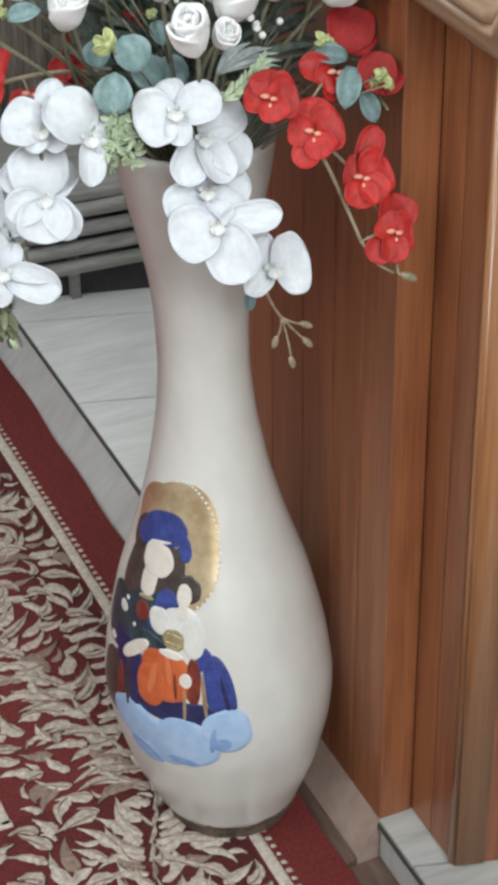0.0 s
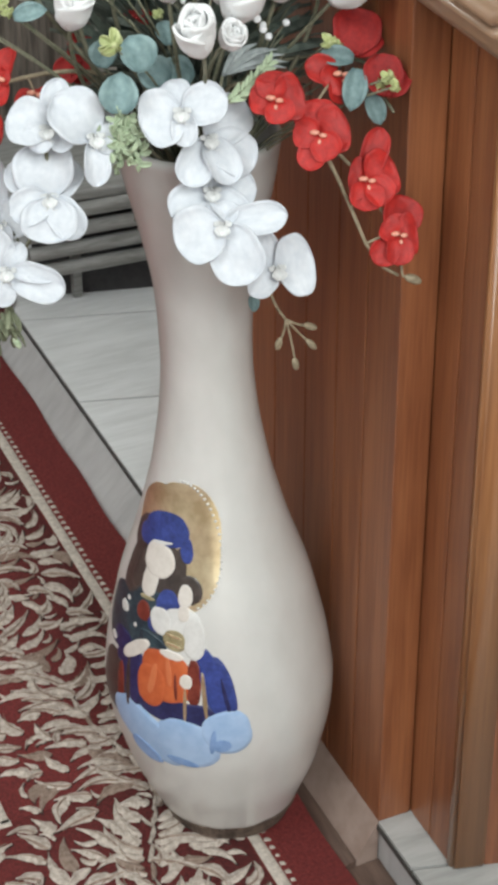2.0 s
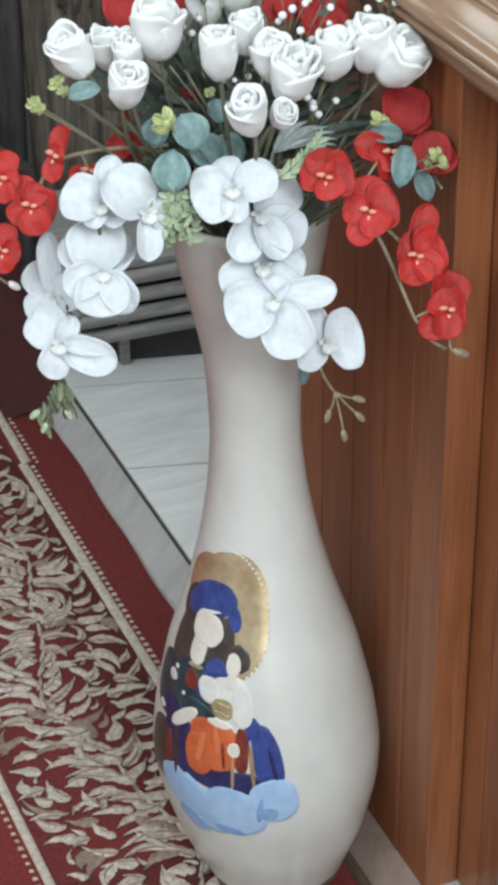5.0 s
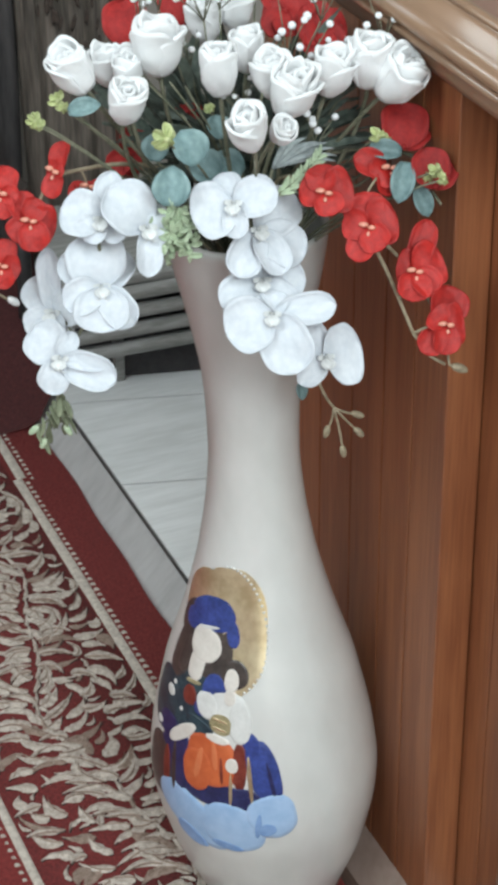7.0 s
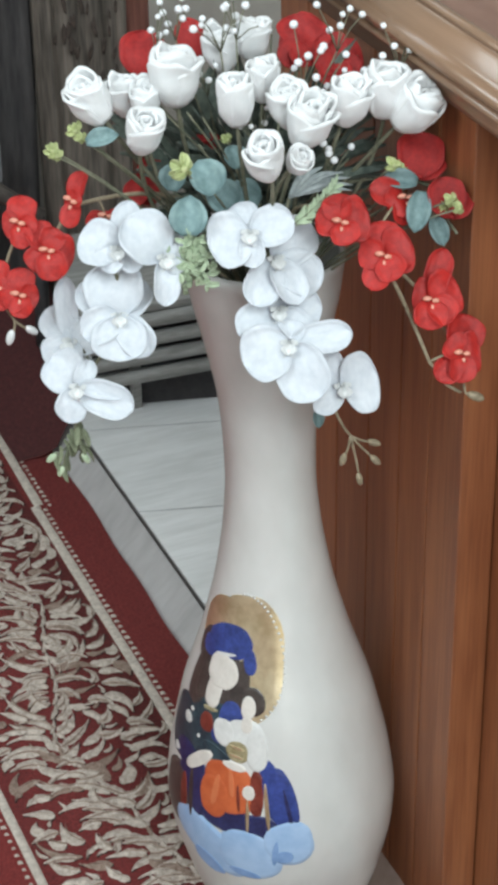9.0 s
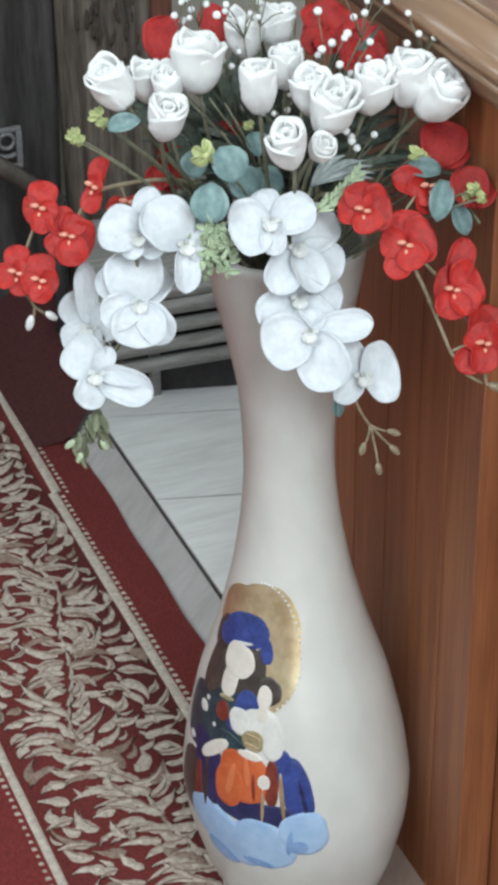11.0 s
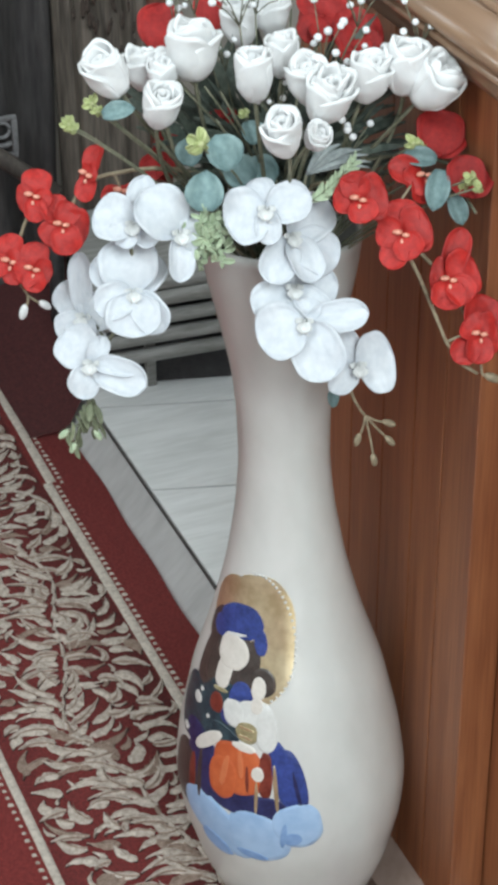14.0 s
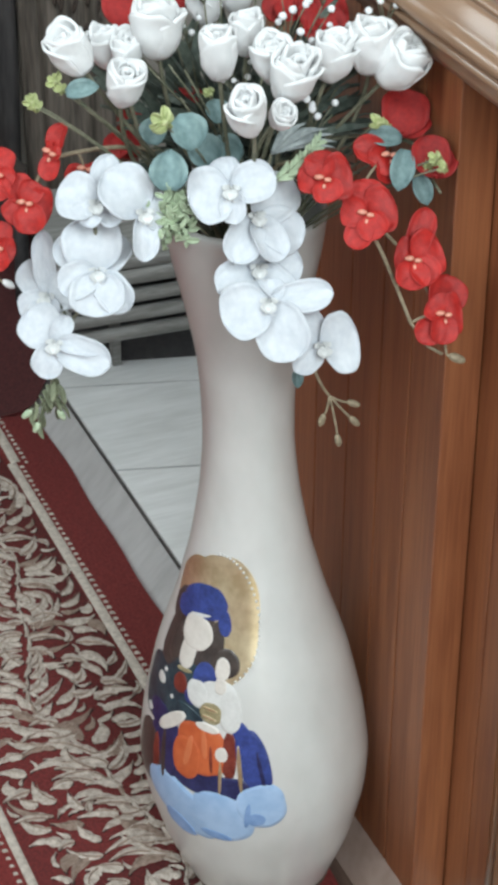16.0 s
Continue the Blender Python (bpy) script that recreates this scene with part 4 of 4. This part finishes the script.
long_leaves = [
    (0.069, -0.124, 0.860, -0.32, -0.81, 0.49, 170, 1),
    (0.085, -0.131, 0.843, -0.25, -0.87, 0.42, 200, 0.8),
    (0.064, -0.100, 0.880, -0.28, -0.74, 0.61, 80, 0.85),
    (-0.159, -0.006, 0.920, -0.39, -0.66, 0.64, -70, 0.8),
    (-0.005, -0.093, 0.666, -0.34, -0.74, 0.57, 180, 0.5),
]

lime_buds = [
    (-0.117, -0.078, 0.914, 1.3),
    (-0.197, 0.010, 0.910, 0.8),
    (-0.194, 0.009, 0.905, 0.7),
    (-0.176, 0.012, 0.923, 0.9),
    (-0.172, 0.011, 0.916, 0.7),
    (0.089, -0.144, 0.875, 0.8),
    (0.090, -0.155, 0.872, 0.7),
    (0.089, -0.133, 0.864, 0.7),
    (0.059, -0.098, 0.893, 0.9),
    (-0.054, -0.018, 0.905, 0.7),
    (0.069, -0.092, 0.885, 0.7),
]

breath_heads = [
    (-0.082, 0.070, 0.983, 1),
    (-0.066, 0.064, 0.995, 1),
    (-0.043, 0.021, 0.996, 1),
    (-0.031, 0.016, 1.006, 1),
    (0.012, -0.024, 0.968, 1),
    (0.014, -0.047, 0.959, 1),
    (0.054, 0.001, 0.988, 1),
    (0.084, -0.055, 0.982, 1),
    (0.063, -0.046, 0.958, 1),
    (-0.042, -0.055, 0.936, 0.8),
    (-0.062, 0.007, 0.962, 0.8),
    (0.015, -0.069, 0.904, 0.9),
]

tip_buds = [
    (0.019, -0.146, 0.666, 1),
    (0.021, -0.147, 0.650, 1),
    (0.010, -0.143, 0.632, 1),
    (-0.002, -0.138, 0.652, 1),
]

side_tip_buds = [
    (-0.219, -0.008, 0.635, 1),
    (-0.213, -0.010, 0.622, 1),
    (-0.195, -0.018, 0.635, 1),
    (-0.201, -0.015, 0.652, 0.8),
]

fern_line = [(-0.032, -0.102, 0.859), (-0.022, -0.102, 0.865), (-0.009, -0.098, 0.871), (0.004, -0.093, 0.877), (0.013, -0.087, 0.881)]
fan_foot = (-0.020, -0.065, 0.865)
fan_tips = [(-0.002, -0.069, 0.890), (0.007, -0.073, 0.890), (0.016, -0.074, 0.885), (0.024, -0.077, 0.884), (0.030, -0.077, 0.878), (0.031, -0.081, 0.873), (0.031, -0.079, 0.867)]
red_twig = [(0.023, -0.125, 0.839), (0.037, -0.139, 0.817), (0.045, -0.146, 0.797), (0.053, -0.156, 0.772), (0.062, -0.166, 0.743), (0.075, -0.173, 0.722), (0.086, -0.179, 0.715)]
front_tip = (-0.010, -0.129, 0.706)
side_tip = (-0.196, -0.017, 0.677)
red_tip = (0.091, -0.177, 0.713)
left_tip = (-0.235, 0.027, 0.754)
sprig_at = (-0.107, -0.071, 0.828)
sprig_low = (-0.110, -0.070, 0.815)


s1 = spray("white_orchid_spray", "drooping spray of white silk orchids over the vase front", "orchid sprays", WHITE_KIT, white_front, (1, 2, 3, 4), front_tip)
tip(s1, front_tip, tip_buds)
s2 = spray("white_orchid_spray", "drooping spray of white silk orchids over the carpet", "orchid sprays", WHITE_KIT, white_side, (1, 3, 4), side_tip)
tip(s2, side_tip, side_tip_buds, M_STEM, M_SPRIG)
s3 = spray("red_orchid_spray", "drooping spray of red silk orchids beside the cabinet", "orchid sprays", RED_KIT, red_front, (0, 2, 3, 4), red_tip, M_TWIG)
part("stem", tube(red_twig, 0.0019, 0.0014), M_TWIG, s3)
for k, i in ((3, 3), (4, 4)):
    part("stalk", tube(bend(red_twig[k], Vector(red_twig[k]).lerp(red_front[i][0], 0.5) + Vector((0, -0.004, 0.008)), red_front[i][0] - red_front[i][1] * 0.004), 0.0012, 0.001), M_TWIG, s3)
tip(s3, red_tip, [(*(Vector(red_tip) + Vector((0.006, -0.002, -0.003))), 1.3)], M_TWIG, M_TWIG)
# shade by the boards is put into the dimmer red of these blooms
spray("red_orchid_spray", "red silk blooms close to the cabinet boards, dimmed for shade", "orchid sprays", PLAIN_KIT, red_dim, (0, 1), red_dim[1][0] + Vector((0.0, -0.01, -0.01)))
s5 = spray("red_orchid_spray", "spray of red silk orchids reaching over the carpet", "orchid sprays", RED_KIT, red_side, (0, 2, 1, 4), left_tip, M_TWIG)
lt = Vector(left_tip)
tip(s5, lt, [(*(lt + Vector((-0.004, 0.0, -0.012))), 1.2), (*(lt + Vector((0.012, 0.0, -0.010))), 1.1)], M_TWIG, M_HEART)


# roses: petals wrapped round a tight heart, opening outwards
def rose_petal(name, r0, r1, height, span, flare, mat, seed):
    """A thick soft petal wrapped round the heart, its lip uneven and rolled out a little."""
    def shape(u, v):
        a = (u - 0.5) * span
        off = 2 * abs(u - 0.5)
        edge = 1 - 0.24 * off ** 2.6 + 0.07 * v * math.sin(5 * u + seed) + 0.04 * v * math.sin(13 * u + 2 * seed)
        h = height * v * edge
        r = r0 + (r1 - r0) * math.sin(math.pi * min(1, v * 0.60 + 0.04)) ** 0.8 - 0.20 * r1 * max(0, v - 0.5) + flare * max(0, v - 0.72) ** 1.2 * 6
        r *= 1 + 0.10 * v * math.sin(4 * u + 4 * v + seed) + 0.03 * math.sin(11 * u + 7 * v + seed)
        return r * math.sin(a), -r * math.cos(a), h - flare * max(0, v - 0.82) * 2.6
    return mesh_of(name, sheet(shape, 15, 11, 0.0026), mat)


def rose_kit(mat):
    bm = bmesh.new()
    sheet(lambda u, v: ((0.0022 + 0.0056 * u) * math.cos(10 * u), (0.0022 + 0.0056 * u) * math.sin(10 * u), 0.006 + 0.031 * v - 0.003 * u * v + 0.0012 * math.sin(14 * u)), 36, 6, 0.0019, bm)
    ball(0.0075, (0, 0, 0.014), (1, 1, 1.5), bm=bm)
    heart = mesh_of("bloom", bm, mat)
    return dict(heart=heart, rings=[
        [rose_petal("petal", 0.005, 0.0112, 0.040, 2.8, 0.0002, mat, q) for q in (0.3, 2.1, 4.4)],
        [rose_petal("petal", 0.006, 0.0142, 0.041, 3.5, 0.0009, mat, q) for q in (1.2, 3.9)],
        [rose_petal("petal", 0.007, 0.0166, 0.0385, 3.0, 0.0020, mat, q) for q in (0.9, 2.7, 5.2)]])


WHITE_ROSE = rose_kit(M_ROSE)


def rose(name, label, group, kit, row, stem_mat=M_STEM):
    x, y, z, fx, fy, fz, spin, s = row
    t = thing(name, label, "flower", group)
    m = facing(x, y, z, fx, fy, fz, spin, s * 0.93) @ Matrix.Translation((0, 0, -0.0205)) @ Matrix.Diagonal((rf.uniform(0.92, 1.12), rf.uniform(0.92, 1.12), rf.uniform(0.92, 1.04), 1))
    heart = part("bloom", kit["heart"], None, t, at=m)
    closed = 1.0 if fz < 0.75 else 0.93
    for k, ring in enumerate(kit["rings"]):
        for i, mesh in enumerate(ring):
            a = 360 / len(ring) * i + 47 * k + rf.uniform(-16, 16)
            pm = Matrix.Rotation(radians(a), 4, "Z") @ Matrix.Translation((0, 0, -0.001 * k)) @ Matrix.Rotation(radians(rf.uniform(-5, 8) * closed), 4, "X") @ Matrix.Diagonal((closed, closed, 1.0 + rf.uniform(-0.10, 0.10), 1))
            part("petal", mesh, None, heart, at=pm)
    foot = m @ Vector((0, 0, 0))
    part("calyx", ball(0.007 * s, (0, 0, 0), (1, 1, 0.9)), stem_mat, t, at=Matrix.Translation(foot))
    down = Vector((fx, fy, fz)).normalized()
    part("stem", tube(bend(MOUTH + Vector((rf.uniform(-0.03, 0.03), rf.uniform(-0.03, 0.03), 0)), foot - down * 0.08, foot), 0.002, 0.0018), stem_mat, t)
    return t


for r in roses + more_roses:
    rose("white_rose", "white artificial rose on a thin green stem", "white roses in the vase", WHITE_ROSE, r)
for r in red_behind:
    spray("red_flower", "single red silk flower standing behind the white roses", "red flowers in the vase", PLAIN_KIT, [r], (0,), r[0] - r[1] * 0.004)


# leaves and fillers
def leaf_mesh(name, length, width, cup, mat):
    def shape(u, v):
        s = (u - 0.5) * 2
        w = width / 2 * math.sin(math.pi * min(1, 0.06 + 0.94 * v)) ** 0.6
        return s * w, length * v, cup * s * s * w * 8 - 0.12 * length * v * v
    return mesh_of(name, sheet(shape, 7, 9, 0.0008), mat)


ROUND, LONG = leaf_mesh("leaf", 0.027, 0.026, 0.1, M_EUCA), leaf_mesh("leaf", 0.034, 0.020, 0.1, M_EUCA)


def leaf_sprig(name, label, rows, mesh, at_middle):
    t = thing(name, label, "leaves", "leaf sprigs in the vase")
    for x, y, z, fx, fy, fz, spin, s in rows:
        m = facing(x, y, z, fx, fy, fz, spin, s) @ Matrix.Translation((0, -at_middle, 0))
        part("leaf", mesh, None, t, at=m)
        p = m @ Vector((0, 0, 0))
        part("stalk", tube(bend(MOUTH, (MOUTH + p) / 2 + Vector((0, 0, 0.04)), p), 0.0013, 0.0009, 6), M_STEM, t)
    return t


leaf_sprig("eucalyptus_sprig", "blue-green round eucalyptus leaves on thin stalks", round_leaves, ROUND, 0.0135)
for r in long_leaves:
    leaf_sprig("eucalyptus_leaf", "single blue-green oval leaf on a thin stalk", [r], LONG, 0.017)

lime = thing("lime_bud_sprig", "small yellow-green artificial buds between the flowers", "buds", "leaf sprigs in the vase")
TUFT = leaf_mesh("leaf", 0.0095, 0.0062, 0.12, M_LIME)
for x, y, z, s in lime_buds:
    bud = part("bud", ball(0.0030 * s, (0, 0, 0), (1, 0.8, 1.1), 1), M_LIME, lime, at=Matrix.Translation((x, y, z)))
    for k in range(7):
        part("leaf", TUFT, None, bud, at=Matrix.Rotation(k * 0.9 + rf.uniform(-0.3, 0.3), 4, "Y") @ Matrix.Rotation(rf.uniform(0.7, 1.5), 4, "X") @ Matrix.Scale(s * rf.uniform(0.8, 1.15), 4))
    e = Vector((x, y, z))
    part("stalk", tube(bend(MOUTH, (MOUTH + e) / 2 + Vector((0, 0, 0.03)), e), 0.0012, 0.0009, 6), M_STEM, lime)

sprig = thing("pale_sprig", "lumpy pale green succulent sprig at the vase rim", "leaves", "leaf sprigs in the vase")
BLADE = leaf_mesh("leaf", 0.0105, 0.0048, 0.10, M_SPRIG)
for k in range(110):
    c = Vector(sprig_at) + Vector((rf.gauss(0, 0.0075), rf.gauss(0, 0.005), rf.uniform(-0.022, 0.026)))
    part("leaf", BLADE, None, sprig, at=Matrix.Translation(c) @ Matrix.Rotation(rf.uniform(-0.5, 0.5), 4, "Z") @ Matrix.Rotation(rf.uniform(0, 6.28), 4, "Y") @ Matrix.Rotation(rf.uniform(0.9, 1.7), 4, "X") @ Matrix.Scale(rf.uniform(0.7, 1.2), 4))
part("stem", tube(bend(MOUTH, Vector(sprig_at) + Vector((0, 0, 0.03)), Vector(sprig_low)), 0.0015, 0.001), M_STEM, sprig)

NEEDLE = leaf_mesh("leaf", 0.0105, 0.0021, 0.05, M_SPRIG)
fern = thing("fern_sprig", "feathery pale green sprig between the orchids", "leaves", "leaf sprigs in the vase")
part("stem", tube(bend(MOUTH, Vector(fern_line[0]) + Vector((0, 0.02, 0.02)), fern_line[0], 6) + [Vector(p) for p in fern_line], 0.0013, 0.0007, 6), M_STEM, fern)
for k in range(44):
    s = k / 43 * (len(fern_line) - 1.001)
    c = Vector(fern_line[int(s)]).lerp(Vector(fern_line[int(s) + 1]), s % 1)
    way = facing(*c, -0.329, -0.792, 0.514, -45 + (38 if k % 2 else -38) + rf.uniform(-14, 14), rf.uniform(0.8, 1.4) * (1 - 0.08 * s))
    part("leaf", NEEDLE, None, fern, at=way @ Matrix.Rotation(rf.uniform(-0.4, 0.5), 4, "X"))
fan = thing("grey_leaf_fan", "fan of narrow silver-grey leaves under the roses", "leaves", "leaf sprigs in the vase")
for tip_at in fan_tips:
    a, b = Vector(fan_foot), Vector(tip_at)
    d = (b - a).normalized()
    side = d.cross(Vector((-0.329, -0.792, 0.514))).normalized()
    part("leaf", sheet(lambda u, v: a.lerp(b, v) + side * (u - 0.5) * 0.0055 * math.sin(math.pi * min(1, 0.1 + 0.88 * v)) + Vector((0, 0, 0.006 * math.sin(3 * v))), 4, 9, 0.0008), M_SILVERLEAF, fan)
part("stem", tube([MOUTH, fan_foot], 0.0016, 0.0012, 6), M_STEM, fan)

BEAD = mesh_of("blossom", ball(0.0034, detail=2), M_PEARL)
for x, y, z, s in breath_heads:
    t = thing("babys_breath", "thin sprig of white bead-like filler blossoms", "flowers", "white filler sprigs")
    hub = Vector((x, y, z)) - Vector((0, 0, 0.03))
    part("stem", tube(bend(MOUTH + Vector((rf.uniform(-0.02, 0.02), 0, 0)), (MOUTH + hub) / 2 + Vector((0, 0.02, 0.04)), hub), 0.0011, 0.0008, 6), M_STEM, t)
    for k in range(6):
        p = Vector((x, y, z)) + Vector((rf.gauss(0, 0.011), rf.gauss(0, 0.008), rf.gauss(0, 0.010))) * s
        part("twig", tube([hub, (hub + p) / 2 + Vector((0, 0, 0.003)), p], 0.0006, 0.0005, 5), M_STEM, t)
        part("blossom", BEAD, None, t, at=Matrix.Translation(p) @ Matrix.Scale(rf.uniform(0.75, 1.15) * s, 4))

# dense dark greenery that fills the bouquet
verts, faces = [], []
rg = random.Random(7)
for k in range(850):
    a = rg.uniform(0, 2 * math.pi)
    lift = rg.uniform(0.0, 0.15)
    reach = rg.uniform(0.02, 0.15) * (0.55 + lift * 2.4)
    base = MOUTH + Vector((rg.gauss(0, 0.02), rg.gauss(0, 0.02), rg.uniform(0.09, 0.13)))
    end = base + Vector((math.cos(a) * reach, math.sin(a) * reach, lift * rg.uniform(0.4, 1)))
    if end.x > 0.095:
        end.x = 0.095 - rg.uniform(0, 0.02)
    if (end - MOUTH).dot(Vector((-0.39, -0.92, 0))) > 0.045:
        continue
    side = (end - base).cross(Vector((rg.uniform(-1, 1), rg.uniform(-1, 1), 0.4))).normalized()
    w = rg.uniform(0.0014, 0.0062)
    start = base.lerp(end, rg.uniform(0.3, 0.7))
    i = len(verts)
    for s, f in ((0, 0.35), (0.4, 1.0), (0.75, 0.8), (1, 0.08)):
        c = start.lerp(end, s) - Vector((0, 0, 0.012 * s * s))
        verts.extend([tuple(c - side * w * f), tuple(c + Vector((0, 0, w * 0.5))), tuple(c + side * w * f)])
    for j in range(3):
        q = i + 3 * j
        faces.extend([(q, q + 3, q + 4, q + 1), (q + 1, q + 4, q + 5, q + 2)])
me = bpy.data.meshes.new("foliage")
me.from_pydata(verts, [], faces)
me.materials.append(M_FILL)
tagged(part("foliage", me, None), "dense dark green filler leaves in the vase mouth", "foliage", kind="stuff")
rg = random.Random(9)
fine = bmesh.new()
for k in range(60):
    a, lift = rg.uniform(0, 6.28), rg.uniform(0.08, 0.24)
    end = MOUTH + Vector((math.cos(a) * 0.45 * lift, math.sin(a) * 0.45 * lift, lift))
    end.x = min(end.x, 0.095)
    tube(bend(MOUTH + Vector((rg.gauss(0, 0.02), rg.gauss(0, 0.02), -0.02)), MOUTH + Vector((0, 0, lift * 0.5)), end, 6), 0.0013, 0.0008, 5, fine)
tagged(part("stem_bundle", fine, M_STEM), "bundle of bare grey-green stems in the vase", "stems", kind="stuff")

# small olive leaves along the bare end of the orchid spray over the carpet
FEATHER = leaf_mesh("leaf", 0.019, 0.0062, 0.08, M_OLIVE)
for x, y, z, size in side_tip_buds:
    for k in range(5):
        c = Vector(side_tip).lerp(Vector((x, y, z)), 0.35 + 0.14 * k)
        part("leaf", FEATHER, None, s2, at=Matrix.Translation(c) @ Matrix.Rotation(rf.uniform(0, 6.28), 4, "Z") @ Matrix.Rotation(rf.uniform(-2.4, -0.9), 4, "X"))

# ---- behind the vase ----
BX, BY = 0.2187, 0.9967
along = Vector((0.995, -0.096, 0))
bench = thing("slatted_bench", "low grey painted bench with rounded front slats", "bench", at=(BX, BY, STEP))
for k, h in enumerate((0.061, 0.090, 0.119, 0.148)):
    a = -along * 0.075 + Vector((-0.008, -0.022, h))
    b = along * 0.50 + Vector((-0.008, -0.022, h + 0.012))
    part("slat", tube([a, a.lerp(b, 0.002), a.lerp(b, 0.3), a.lerp(b, 0.998), b], 0.0108, 0.0108, 12), M_BENCH, bench)
for s in (-0.01, 0.42):
    c = along * s + Vector((0.0, 0.0, 0))
    part("leg", box(c.x - 0.007, c.y - 0.007, 0, c.x + 0.007, c.y + 0.007, 0.15, 0.002), M_BENCH, bench, smooth=False)
# near-black sheet added in place of the shaded hollow under the bench
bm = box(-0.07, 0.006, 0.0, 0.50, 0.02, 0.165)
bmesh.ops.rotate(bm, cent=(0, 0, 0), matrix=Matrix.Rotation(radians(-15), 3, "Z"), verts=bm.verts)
part("shade_board", bm, M_DARK, bench, "dark sheet standing for the shade under the bench", smooth=False)
bm = box(-0.09, -0.02, 0.160, 0.50, 0.24, 0.176, 0.004)
bmesh.ops.rotate(bm, cent=(0, 0, 0), matrix=Matrix.Rotation(radians(-5.5), 3, "Z"), verts=bm.verts)
part("seat", bm, M_BENCH, bench)


def drape(name, label, x0, x1, y, folds, depth, mat, z0, z1, gather):
    """A hanging cloth with upright folds, drawn in towards its foot."""
    bm = bmesh.new()
    nx, nz = folds * 10, 26
    mid = (x0 + x1) / 2
    rows = []
    for j in range(nz + 1):
        v = j / nz
        z = z0 + (z1 - z0) * v
        pull = 1 - gather * (1 - v) ** 2
        row = []
        for i in range(nx + 1):
            u = i / nx
            x = mid + (x0 + (x1 - x0) * u - mid) * pull
            wave = math.sin(2 * math.pi * folds * u + 0.7 * math.sin(4 * u)) * depth * (0.6 + 0.4 * math.sin(5 * u + 2))
            row.append((x, y + wave + 0.01 * noise.noise((x * 9, z * 3, 1)), z))
        rows.append(row)
    for back in (0.0, 0.003):
        vs = [[bm.verts.new((p[0], p[1] + back, p[2])) for p in r] for r in rows]
        for j in range(nz):
            for i in range(nx):
                bm.faces.new((vs[j][i], vs[j][i + 1], vs[j + 1][i + 1], vs[j + 1][i]))
    return tagged(part(name, bm, mat), label, "drape")


drape("dark_drape", "charcoal cloth hanging in heavy folds behind the bench", -0.30, 0.225, 1.40, 7, 0.022, M_DRAPE_DARK, 0.0, 1.7, 0.12)
light = drape("patterned_drape", "grey-brown brocade cloth with dark drop motifs", 0.20, 0.352, 1.37, 4, 0.014, M_DRAPE, 0.056, 1.7, 0.05)
rd = random.Random(3)
for k in range(60):
    x, z = rd.uniform(0.225, 0.340), rd.uniform(0.40, 0.75)
    s = rd.uniform(0.5, 1.1)
    bm = ball(0.006 * s, (0, 0, 0), (0.7, 0.25, 2.6), 1)
    part("motif", bm, M_MOTIF, light, at=Matrix.Translation((x, 1.352, z)) @ Matrix.Rotation(rd.uniform(-0.35, 0.35), 4, "Y"))
tagged(part("wooden_post", box(0.352, 1.38, STEP, 0.392, 1.42, 2.2, 0.004), M_POST), "reddish-brown wooden post beside the brocade", "post")
fret = thing("fretwork_ornament", "small grey openwork ornament hanging on the dark cloth", "ornament", at=(0.122, 1.36, 0.30))
for x0, z0, x1, z1 in ((-0.075, -0.020, 0.012, -0.012), (-0.075, 0.040, 0.012, 0.048), (0.004, -0.012, 0.013, 0.040), (-0.034, -0.012, -0.026, 0.040), (-0.075, -0.012, -0.067, 0.040)):
    part("bar", box(x0, -0.003, z0, x1, 0.004, z1, 0.0015), M_FRET, fret)
for dx in (-0.011, -0.050):
    part("ring", tube([(dx + 0.012 * math.cos(a), 0, 0.026 + 0.012 * math.sin(a)) for a in np.linspace(0, 6.2, 20)], 0.0032, 0.0032), M_FRET, fret)
    part("bar", tube([(dx - 0.014, 0, 0.004), (dx - 0.006, 0, 0.001), (dx + 0.006, 0, 0.001), (dx + 0.014, 0, 0.004)], 0.0042, 0.0042), M_FRET, fret)
arm = thing("bench_arm", "dark grey wooden arm rail leaning behind the flowers", "rail", at=(0.06, 1.25, 0.0))
part("rail", tube([(-0.09, 0.02, 0.40), (0.0, 0, 0.345), (0.09, -0.03, 0.275)], 0.015, 0.013, 10), M_RAIL, arm)
part("foot", tube([(0.08, -0.03, 0.0), (0.085, -0.03, 0.28)], 0.012, 0.011, 8), M_DARK, arm)

# ---- floor tiles of the platform ----
part("grout", box(EDGE + 0.0045, 0.31, STEP - 0.0058, 0.9, 1.25, STEP - 0.0028), M_EDGE, platform, "dark joints between the tiles", smooth=False)
k = 0
y = 0.731 - 12 * 0.235
while y < 1.9:
    for c in range(4):
        x0 = EDGE + 0.55 * c + (0.0005 if c else 0.0)
        x1 = x0 + 0.5475
        q = [(x0, y + 0.0 + SLANT * (x0 - EDGE)), (x1, y + 0.0 + SLANT * (x1 - EDGE)), (x1, y + 0.2312 + SLANT * (x1 - EDGE)), (x0, y + 0.2312 + SLANT * (x0 - EDGE))]
        if max(p[1] for p in q) < Y1 - 0.002 and min(p[1] for p in q) > -1.5:
            # near tiles take the greyer copy that stands for shade there
            part("tile", prism(q, STEP - 0.0055, STEP), M_TILE if q[0][1] > 0.1 else M_TILE_SHADED, platform, smooth=False)
        k += 1
    y += 0.235
